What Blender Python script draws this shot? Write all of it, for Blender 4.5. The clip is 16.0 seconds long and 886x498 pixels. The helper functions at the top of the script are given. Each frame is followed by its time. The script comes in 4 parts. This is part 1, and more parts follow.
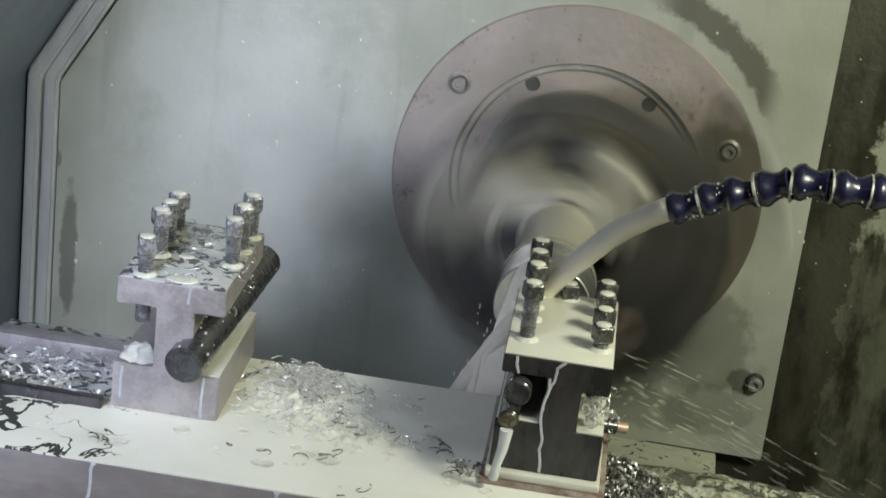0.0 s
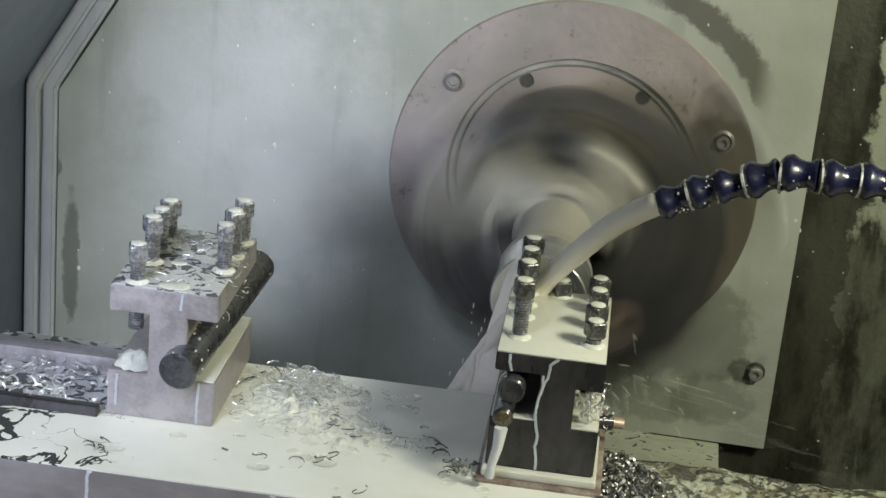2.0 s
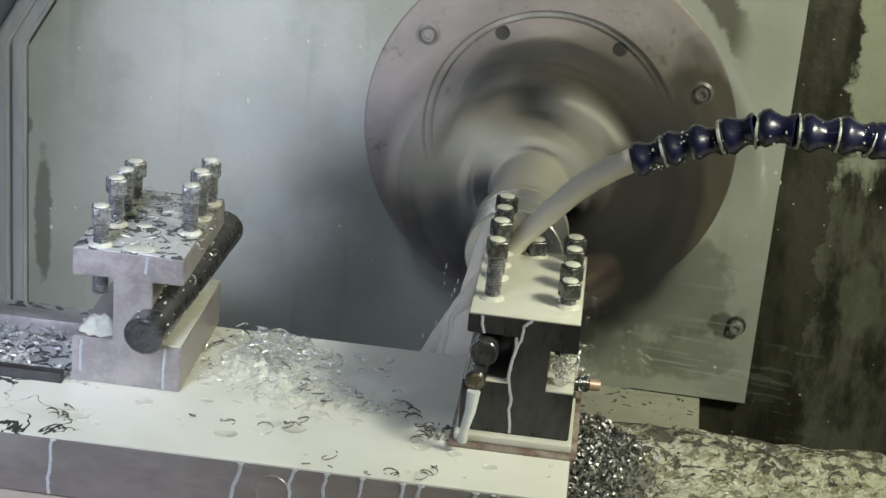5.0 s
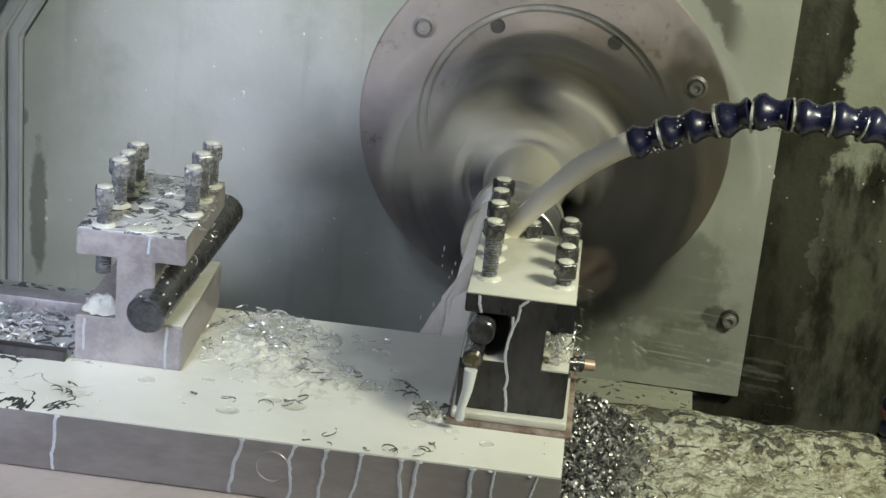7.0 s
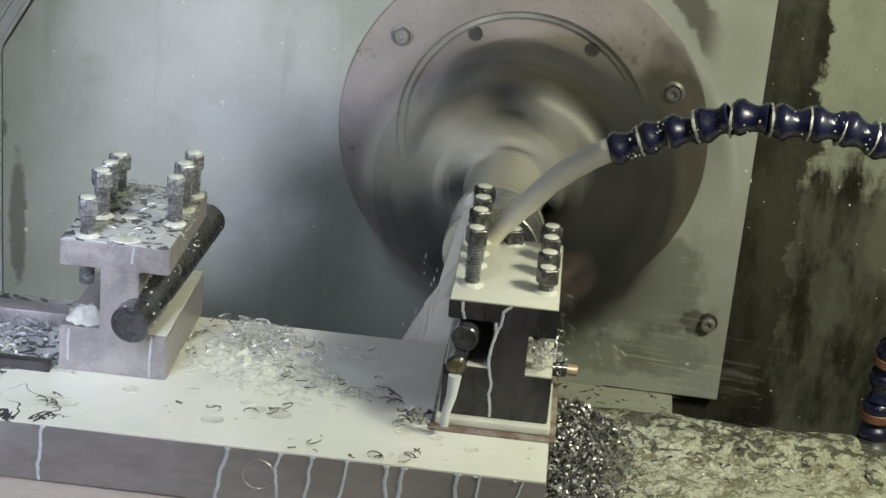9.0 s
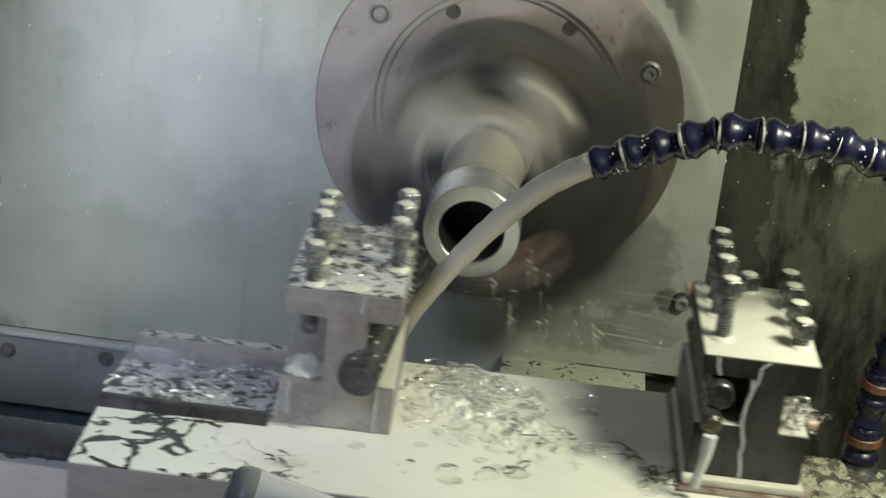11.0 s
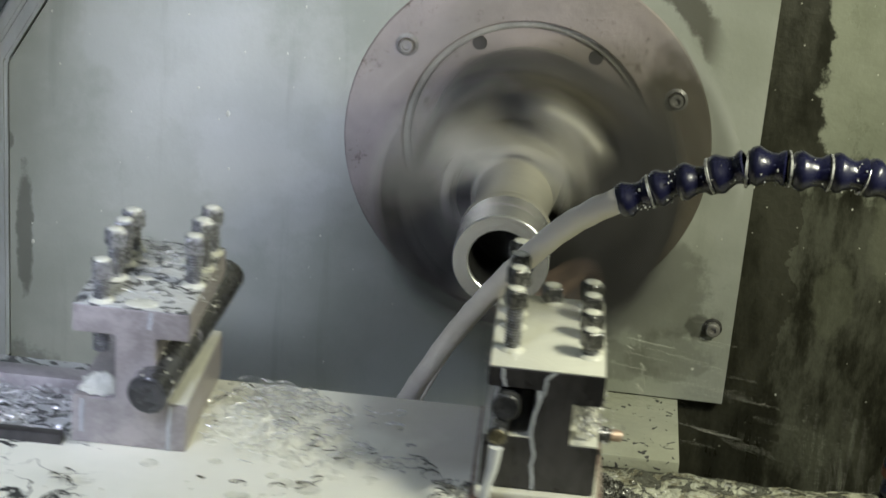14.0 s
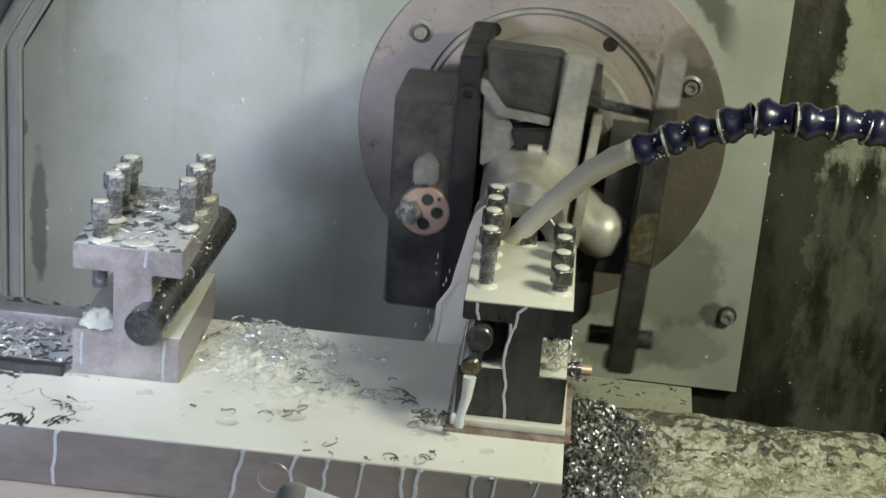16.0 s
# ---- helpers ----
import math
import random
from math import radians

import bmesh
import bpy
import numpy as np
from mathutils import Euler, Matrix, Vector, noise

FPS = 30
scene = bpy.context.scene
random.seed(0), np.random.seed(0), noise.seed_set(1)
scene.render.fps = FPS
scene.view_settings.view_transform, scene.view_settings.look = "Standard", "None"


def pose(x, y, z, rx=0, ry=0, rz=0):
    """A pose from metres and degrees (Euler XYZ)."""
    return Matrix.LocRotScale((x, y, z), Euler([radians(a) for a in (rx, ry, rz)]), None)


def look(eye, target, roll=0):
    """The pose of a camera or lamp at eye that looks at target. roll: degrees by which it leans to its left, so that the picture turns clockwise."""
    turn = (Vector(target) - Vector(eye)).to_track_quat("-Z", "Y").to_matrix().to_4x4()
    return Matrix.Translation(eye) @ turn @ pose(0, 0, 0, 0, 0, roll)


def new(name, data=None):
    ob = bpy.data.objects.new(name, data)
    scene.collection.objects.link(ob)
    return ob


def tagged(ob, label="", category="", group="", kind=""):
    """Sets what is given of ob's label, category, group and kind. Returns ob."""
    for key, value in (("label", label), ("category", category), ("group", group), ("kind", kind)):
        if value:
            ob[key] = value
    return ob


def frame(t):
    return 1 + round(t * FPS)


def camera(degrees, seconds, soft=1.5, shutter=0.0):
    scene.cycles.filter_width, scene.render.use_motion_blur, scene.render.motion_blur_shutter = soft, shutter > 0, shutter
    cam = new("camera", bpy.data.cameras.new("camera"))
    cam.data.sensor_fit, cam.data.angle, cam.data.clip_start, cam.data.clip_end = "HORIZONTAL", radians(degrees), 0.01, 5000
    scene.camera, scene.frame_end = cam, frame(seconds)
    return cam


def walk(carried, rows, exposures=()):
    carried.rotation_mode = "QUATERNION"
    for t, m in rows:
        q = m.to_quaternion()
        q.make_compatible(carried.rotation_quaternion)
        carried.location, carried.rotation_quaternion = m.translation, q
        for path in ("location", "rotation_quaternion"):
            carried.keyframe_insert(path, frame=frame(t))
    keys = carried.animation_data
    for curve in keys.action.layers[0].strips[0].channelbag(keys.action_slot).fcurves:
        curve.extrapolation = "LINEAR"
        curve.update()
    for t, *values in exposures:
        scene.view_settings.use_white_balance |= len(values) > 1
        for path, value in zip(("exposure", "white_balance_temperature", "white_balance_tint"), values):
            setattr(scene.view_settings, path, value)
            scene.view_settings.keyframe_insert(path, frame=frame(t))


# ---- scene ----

import itertools

# ---- camera ----
cam = camera(27.47, 16.0, soft=1.5, shutter=0.65)
PATH = [
    (0.0, (0.0557, -1.5380, 0.4927), (-0.0649, -0.4184, 0.0780), 7.02),
    (0.5, (0.0612, -1.5420, 0.4909), (-0.0568, -0.4248, 0.0692), 6.42),
    (1.0, (0.0646, -1.5474, 0.4906), (-0.0483, -0.4275, 0.0745), 5.96),
    (1.5, (0.0705, -1.5521, 0.4925), (-0.0449, -0.4313, 0.0796), 6.36),
    (2.0, (0.0710, -1.5486, 0.4906), (-0.0591, -0.4290, 0.0788), 5.42),
    (2.5, (0.0762, -1.5459, 0.4906), (-0.0534, -0.4271, 0.0764), 5.10),
    (3.0, (0.0768, -1.5383, 0.4885), (-0.0567, -0.4241, 0.0635), 5.21),
    (3.5, (0.0773, -1.5285, 0.4834), (-0.0408, -0.4178, 0.0450), 5.75),
    (4.0, (0.0767, -1.5256, 0.4831), (-0.0314, -0.4147, 0.0425), 5.65),
    (4.2, (0.0781, -1.5273, 0.4843), (-0.0330, -0.4155, 0.0467), 5.54),
    (6.3, (0.0810, -1.5303, 0.4813), (-0.0408, -0.4213, 0.0394), 4.98),
    (6.5, (0.0790, -1.5308, 0.4809), (-0.0437, -0.4226, 0.0375), 5.15),
    (7.0, (0.0767, -1.5369, 0.4796), (-0.0356, -0.4252, 0.0420), 5.43),
    (7.5, (0.0739, -1.5415, 0.4829), (-0.0327, -0.4299, 0.0436), 5.62),
    (8.0, (0.0797, -1.5453, 0.4826), (-0.0237, -0.4311, 0.0490), 5.03),
    (8.2, (0.0792, -1.5441, 0.4815), (-0.0251, -0.4293, 0.0498), 5.08),
    (10.3, (0.0491, -1.5461, 0.4835), (-0.0189, -0.4326, 0.0412), 5.56),
    (10.5, (0.0476, -1.5467, 0.4837), (-0.0180, -0.4350, 0.0368), 5.64),
    (11.0, (0.0515, -1.5491, 0.4840), (-0.0114, -0.4364, 0.0393), 6.18),
    (11.5, (0.0547, -1.5454, 0.4778), (-0.0194, -0.4319, 0.0367), 5.69),
    (12.0, (0.0551, -1.5429, 0.4763), (-0.0203, -0.4314, 0.0303), 5.57),
    (12.5, (0.0560, -1.5476, 0.4794), (-0.0223, -0.4343, 0.0385), 5.53),
    (13.0, (0.0543, -1.5525, 0.4825), (-0.0289, -0.4346, 0.0543), 5.16),
    (13.5, (0.0535, -1.5590, 0.4885), (-0.0347, -0.4386, 0.0677), 4.91),
    (14.0, (0.0544, -1.5550, 0.4862), (-0.0325, -0.4372, 0.0583), 4.82),
    (14.5, (0.0535, -1.5531, 0.4834), (-0.0326, -0.4381, 0.0482), 4.91),
    (15.0, (0.0524, -1.5547, 0.4836), (-0.0373, -0.4398, 0.0491), 5.12),
    (15.5, (0.0513, -1.5569, 0.4846), (-0.0385, -0.4415, 0.0513), 5.03),
    (16.0, (0.0547, -1.5540, 0.4845), (-0.0407, -0.4399, 0.0489), 4.74),
]
walk(cam, [(t, look(eye, at, roll)) for t, eye, at, roll in PATH], exposures=[(0, 0.0), (16, 0.0)])

# ---- world and lights ----
world = bpy.data.worlds.new("workshop_air")
world.use_nodes = True
world.node_tree.nodes["Background"].inputs[0].default_value = (0.62, 0.68, 0.75, 1)
world.node_tree.nodes["Background"].inputs[1].default_value = 0.05
scene.world = world


def area(name, eye, at, sx, sy, power, colour, spread=180):
    d = bpy.data.lights.new(name, "AREA")
    d.shape, d.size, d.size_y, d.energy, d.color = "RECTANGLE", sx, sy, power, colour
    d.spread = radians(spread)
    ob = new(name, d)
    ob.matrix_world = look(eye, at)
    return ob


area("machine_work_light", (0.50, -0.66, 0.47), (0.06, -0.31, 0.04), 0.20, 0.07, 5.2, (1.0, 1.0, 0.79))
# two added, unseen cool fills before the machine: low for plate, high for table
area("workshop_window", (-0.45, -1.25, 0.25), (-0.45, 0.0, 0.17), 0.20, 0.13, 1.38, (0.73, 0.79, 1.0), 54)
area("workshop_lamp", (-0.46, -1.35, 0.85), (-0.40, -0.50, -0.08), 0.50, 0.12, 0.85, (0.68, 0.76, 1.0), 46)


# ---- node helpers ----
class Nodes:
    def __init__(self, name):
        self.m = bpy.data.materials.new(name)
        self.m.use_nodes = True
        self.t = self.m.node_tree
        self.b = self.t.nodes["Principled BSDF"]
        self.tc = self.t.nodes.new("ShaderNodeTexCoord")
        sep = self.t.nodes.new("ShaderNodeSeparateXYZ")
        self.t.links.new(self.tc.outputs["Object"], sep.inputs[0])
        self.x, self.y, self.z = sep.outputs

    def put(self, sock, v):
        if isinstance(v, (int, float)):
            sock.default_value = v
        elif isinstance(v, tuple):
            sock.default_value = (*v, 1.0)[:len(sock.default_value)]
        else:
            self.t.links.new(v, sock)

    def math(self, op, a, b=0.0, c=None, clamp=False):
        n = self.t.nodes.new("ShaderNodeMath")
        n.operation, n.use_clamp = op, clamp
        self.put(n.inputs[0], a)
        self.put(n.inputs[1], b)
        if c is not None:
            self.put(n.inputs[2], c)
        return n.outputs[0]

    def noise(self, scale, detail=4.0, rough=0.55, stretch=None, distort=0.0):
        n = self.t.nodes.new("ShaderNodeTexNoise")
        n.inputs["Scale"].default_value, n.inputs["Detail"].default_value = scale, detail
        n.inputs["Roughness"].default_value, n.inputs["Distortion"].default_value = rough, distort
        src = self.tc.outputs["Object"]
        if stretch:
            m = self.t.nodes.new("ShaderNodeMapping")
            m.inputs["Scale"].default_value = stretch
            self.t.links.new(src, m.inputs[0])
            src = m.outputs[0]
        self.t.links.new(src, n.inputs["Vector"])
        return n.outputs[0]

    def voronoi(self, scale, feature="F1"):
        n = self.t.nodes.new("ShaderNodeTexVoronoi")
        n.feature = feature
        n.inputs["Scale"].default_value = scale
        self.t.links.new(self.tc.outputs["Object"], n.inputs["Vector"])
        return n.outputs["Distance"]

    def ramp(self, v, lo, hi):
        n = self.t.nodes.new("ShaderNodeMapRange")
        n.interpolation_type = "SMOOTHSTEP"
        self.put(n.inputs[0], v)
        n.inputs[1].default_value, n.inputs[2].default_value = lo, hi
        return n.outputs[0]

    def mix(self, f, a, b):
        n = self.t.nodes.new("ShaderNodeMix")
        n.data_type = "RGBA"
        self.put(n.inputs[0], f)
        self.put(n.inputs[6], a)
        self.put(n.inputs[7], b)
        return n.outputs[2]

    def blot(self, cx, cz, rx, rz, rag=0.5, scale=40.0):
        """An ellipse with a ragged rim, in the object's x and z."""
        u = self.math("DIVIDE", self.math("SUBTRACT", self.x, cx), rx)
        v = self.math("DIVIDE", self.math("SUBTRACT", self.z, cz), rz)
        d = self.math("SQRT", self.math("ADD", self.math("MULTIPLY", u, u), self.math("MULTIPLY", v, v)))
        d = self.math("ADD", d, self.math("MULTIPLY", self.math("SUBTRACT", self.noise(scale, 5.0, 0.65), 0.5), rag * 3))
        return self.ramp(d, 1.1, 0.75)

    def done(self, colour, rough=0.5, metal=0.0, bump=None, depth=0.001, spec=None, coat=0.0):
        self.put(self.b.inputs["Base Color"], colour)
        self.put(self.b.inputs["Roughness"], rough)
        self.put(self.b.inputs["Metallic"], metal)
        if spec is not None:
            self.b.inputs["Specular IOR Level"].default_value = spec
        if coat:
            self.b.inputs["Coat Weight"].default_value, self.b.inputs["Coat Roughness"].default_value = coat, 0.08
        if bump is not None:
            n = self.t.nodes.new("ShaderNodeBump")
            n.inputs["Distance"].default_value = depth
            self.put(n.inputs["Height"], bump)
            self.t.links.new(n.outputs[0], self.b.inputs["Normal"])
        return self.m


def plain(name, a, b, scale=60.0, rough=(0.35, 0.6), metal=0.0, depth=0.0006, stretch=None, coat=0.0, grain=6.0):
    """Two tones by coarse noise, gloss and relief by a finer one."""
    n = Nodes(name)
    big, fine = n.noise(scale, 5.0, 0.6, stretch), n.noise(scale * grain, 3.0, 0.6, stretch)
    both = n.math("ADD", n.math("MULTIPLY", big, 0.7), n.math("MULTIPLY", fine, 0.3))
    r = n.math("ADD", n.math("MULTIPLY", n.ramp(big, 0.3, 0.7), rough[1] - rough[0]), rough[0])
    return n.done(n.mix(n.ramp(both, 0.36, 0.64), a, b), r, metal, both, depth, coat=coat)


# ---- materials ----
def wall_paint():
    n = Nodes("worn_green_grey_paint")
    big, fine = n.noise(7.0, 6.0, 0.6), n.noise(160.0, 3.0, 0.6)
    runs = n.noise(22.0, 5.0, 0.6, (1.0, 1.0, 0.09))
    col = n.mix(n.ramp(big, 0.35, 0.65), (0.365, 0.385, 0.325), (0.445, 0.465, 0.405))
    # pale smears, with the mist before the plate painted in as soft haze
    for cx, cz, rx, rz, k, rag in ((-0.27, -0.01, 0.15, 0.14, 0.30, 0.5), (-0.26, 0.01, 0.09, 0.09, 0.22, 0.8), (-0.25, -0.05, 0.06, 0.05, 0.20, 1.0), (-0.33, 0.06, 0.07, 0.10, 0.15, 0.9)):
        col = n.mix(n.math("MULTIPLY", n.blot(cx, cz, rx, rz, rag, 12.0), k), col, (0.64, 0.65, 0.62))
    col = n.mix(n.math("MULTIPLY", n.ramp(runs, 0.55, 0.72), 0.35), col, (0.24, 0.25, 0.20))
    # brushed dirt in an arc outside the flange
    r = n.math("SQRT", n.math("ADD", n.math("MULTIPLY", n.x, n.x), n.math("MULTIPLY", n.z, n.z)))
    wob = n.math("MULTIPLY", n.math("SUBTRACT", n.noise(55.0, 6.0, 0.7), 0.5), 0.030)
    off = n.math("ABSOLUTE", n.math("ADD", n.math("SUBTRACT", r, 0.190), wob))
    arc = n.math("MULTIPLY", n.ramp(off, 0.015, 0.008), n.math("MULTIPLY", n.ramp(n.x, 0.03, 0.07), n.ramp(n.x, 0.168, 0.145)))
    arc = n.math("MULTIPLY", arc, n.ramp(n.z, 0.06, 0.11))
    col = n.mix(n.math("MULTIPLY", arc, 0.85), col, (0.10, 0.095, 0.075))
    # ragged dark blots, the broadest below and right of the flange
    for cx, cz, rx, rz, k in ((-0.462, -0.140, 0.009, 0.060, 0.6), (0.105, -0.125, 0.085, 0.055, 0.42), (0.150, -0.192, 0.040, 0.026, 0.30), (0.10, -0.20, 0.05, 0.022, 0.35),
                              (0.176, -0.156, 0.012, 0.012, 0.7), (-0.47, -0.30, 0.05, 0.05, 0.5), (-0.478, -0.05, 0.006, 0.010, 0.6)):
        col = n.mix(n.math("MULTIPLY", n.blot(cx, cz, rx, rz), k), col, (0.07, 0.07, 0.055))
    # pale specks of dried coolant
    col = n.mix(n.math("MULTIPLY", n.ramp(n.voronoi(38.0), 0.085, 0.05), n.ramp(n.noise(9.0), 0.56, 0.62)), col, (0.75, 0.76, 0.72))
    rough = n.math("ADD", 0.30, n.math("MULTIPLY", n.ramp(big, 0.3, 0.7), 0.25))
    return n.done(col, rough, 0.0, n.math("ADD", n.math("MULTIPLY", fine, 0.3), big), 0.0009)


def stained_panel():
    """Green-grey paint, oil-blackened in a band beside the plate and in long runs below."""
    n = Nodes("stained_olive_panel")
    big, runs, fine = n.noise(13.0, 6.0, 0.65), n.noise(22.0, 7.0, 0.68, (1.0, 1.0, 0.38)), n.noise(190.0, 3.0)
    rag = n.math("MULTIPLY", n.math("SUBTRACT", n.noise(24.0, 6.0, 0.65), 0.5), 0.075)
    paint = n.mix(n.ramp(big, 0.35, 0.65), (0.27, 0.29, 0.215), (0.35, 0.37, 0.285))
    oil = n.mix(n.ramp(runs, 0.35, 0.65), (0.022, 0.022, 0.015), (0.060, 0.060, 0.041))
    band = n.ramp(n.math("ADD", n.x, rag), 0.259, 0.252)
    low = n.ramp(n.math("ADD", n.z, n.math("ADD", rag, n.math("MULTIPLY", n.math("SUBTRACT", runs, 0.5), 0.16))), 0.004, -0.020)
    low = n.math("MULTIPLY", low, n.math("ADD", 0.80, n.math("MULTIPLY", n.ramp(runs, 0.62, 0.42), 0.20)))
    col = n.mix(n.math("MAXIMUM", band, low), paint, oil)
    for cx, cz, rx, rz, k in ((0.294, -0.128, 0.020, 0.045, 0.42), (0.345, -0.05, 0.03, 0.06, 0.5)):
        col = n.mix(n.math("MULTIPLY", n.blot(cx, cz, rx, rz, 0.45, 28.0), k), col, (0.19, 0.20, 0.14))
    col = n.mix(n.ramp(n.voronoi(60.0), 0.06, 0.035), col, (0.5, 0.5, 0.42))
    rough = n.math("ADD", 0.25, n.math("MULTIPLY", n.ramp(runs, 0.3, 0.7), 0.35))
    return n.done(col, rough, 0.0, n.math("ADD", big, n.math("MULTIPLY", fine, 0.25)), 0.002)


def flange_metal():
    """Pinkish cast iron, darker olive-brown in ragged blots at its right and bottom."""
    n = Nodes("rust_tinted_cast_flange")
    big, fine, spots = n.noise(14.0, 6.0, 0.6), n.noise(220.0, 3.0), n.noise(60.0, 6.0, 0.7)
    col = n.mix(n.ramp(big, 0.35, 0.68), (0.43, 0.375, 0.345), (0.33, 0.295, 0.265))
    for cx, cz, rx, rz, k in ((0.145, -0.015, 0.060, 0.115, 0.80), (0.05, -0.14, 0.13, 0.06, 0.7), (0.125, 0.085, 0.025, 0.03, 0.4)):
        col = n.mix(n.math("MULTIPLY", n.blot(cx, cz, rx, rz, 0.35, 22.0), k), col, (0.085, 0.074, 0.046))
    col = n.mix(n.math("MULTIPLY", n.ramp(spots, 0.58, 0.68), 0.6), col, (0.13, 0.10, 0.08))
    return n.done(col, n.math("ADD", 0.38, n.math("MULTIPLY", big, 0.2)), 0.25, n.math("ADD", spots, n.math("MULTIPLY", fine, 0.3)), 0.0012)


def milky_table():
    """Steel under a film of milky coolant; bare wet steel shows through in lakes, most at the far left end."""
    n = Nodes("milky_coolant_on_steel")
    lakes, thin, fine = n.noise(30.0, 4.0, 0.5, distort=0.8), n.noise(11.0, 4.0, 0.55), n.noise(240.0, 2.0)
    left = n.ramp(n.x, -0.245, -0.34)
    vein = n.math("ABSOLUTE", n.math("SUBTRACT", lakes, 0.5))
    wide = n.math("MULTIPLY", n.math("MULTIPLY", left, n.ramp(n.noise(15.0, 2.0), 0.40, 0.62)), 0.055)
    bare = n.ramp(n.math("SUBTRACT", vein, wide), 0.006, -0.002)
    bare = n.math("MULTIPLY", bare, n.ramp(left, 0.02, 0.10))
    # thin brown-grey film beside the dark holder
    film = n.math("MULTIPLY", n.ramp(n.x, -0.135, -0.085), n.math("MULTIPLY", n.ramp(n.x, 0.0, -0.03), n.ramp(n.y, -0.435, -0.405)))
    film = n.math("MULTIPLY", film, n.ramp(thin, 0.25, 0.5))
    milk = n.mix(n.ramp(thin, 0.35, 0.65), (0.74, 0.745, 0.65), (0.82, 0.82, 0.73))
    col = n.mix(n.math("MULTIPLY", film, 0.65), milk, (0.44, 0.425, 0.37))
    col = n.mix(bare, col, (0.055, 0.057, 0.055))
    rough = n.math("ADD", 0.16, n.math("MULTIPLY", thin, 0.14))
    h = n.math("ADD", n.math("MULTIPLY", thin, 0.8), n.math("MULTIPLY", bare, -0.25))
    return n.done(col, rough, 0.0, h, 0.0015)


def chip_bed():
    """A cover under coolant, foam and settled swarf: brown islands in a cream net, black wet steel along the far edge."""
    n = Nodes("foam_and_swarf_bed")
    a, b, c = n.noise(75.0, 4.0, 0.6, distort=0.7), n.noise(210.0, 3.0, 0.6, distort=0.6), n.noise(62.0, 5.0, 0.62, distort=0.9)
    isle = n.ramp(n.math("ADD", a, n.math("MULTIPLY", n.math("SUBTRACT", b, 0.5), 0.35)), 0.46, 0.60)
    col = n.mix(n.ramp(n.noise(9.0, 3.0), 0.35, 0.65), (0.44, 0.45, 0.33), (0.60, 0.61, 0.49))
    col = n.mix(n.math("MULTIPLY", isle, 0.85), col, (0.20, 0.18, 0.11))
    col = n.mix(n.ramp(b, 0.60, 0.66), col, (0.66, 0.67, 0.57))
    edge = n.ramp(n.y, -0.40, -0.335)
    wet = n.ramp(n.math("ADD", c, n.math("MULTIPLY", edge, 0.12)), 0.625, 0.645)
    col = n.mix(n.math("MULTIPLY", wet, 0.85), col, (0.055, 0.055, 0.045))
    h = n.math("SUBTRACT", n.math("ADD", n.math("MULTIPLY", b, 0.5), n.math("MULTIPLY", a, -0.6)), n.math("MULTIPLY", wet, 0.3))
    return n.done(col, n.math("ADD", 0.04, n.math("MULTIPLY", a, 0.16)), 0.0, h, 0.010, coat=0.6)


def wet_top(name, milk, bare_amount, scale):
    n = Nodes(name)
    a, b = n.noise(scale, 3.0, 0.5, distort=1.8), n.noise(scale * 0.35, 3.0)
    bare = n.ramp(a, 0.5 + 0.2 - bare_amount * 0.4, 0.53 + 0.2 - bare_amount * 0.4)
    col = n.mix(n.ramp(b, 0.35, 0.65), milk, tuple(v * 0.88 for v in milk))
    col = n.mix(bare, col, (0.10, 0.102, 0.10))
    return n.done(col, 0.16, 0.0, n.math("ADD", a, b), 0.0012)


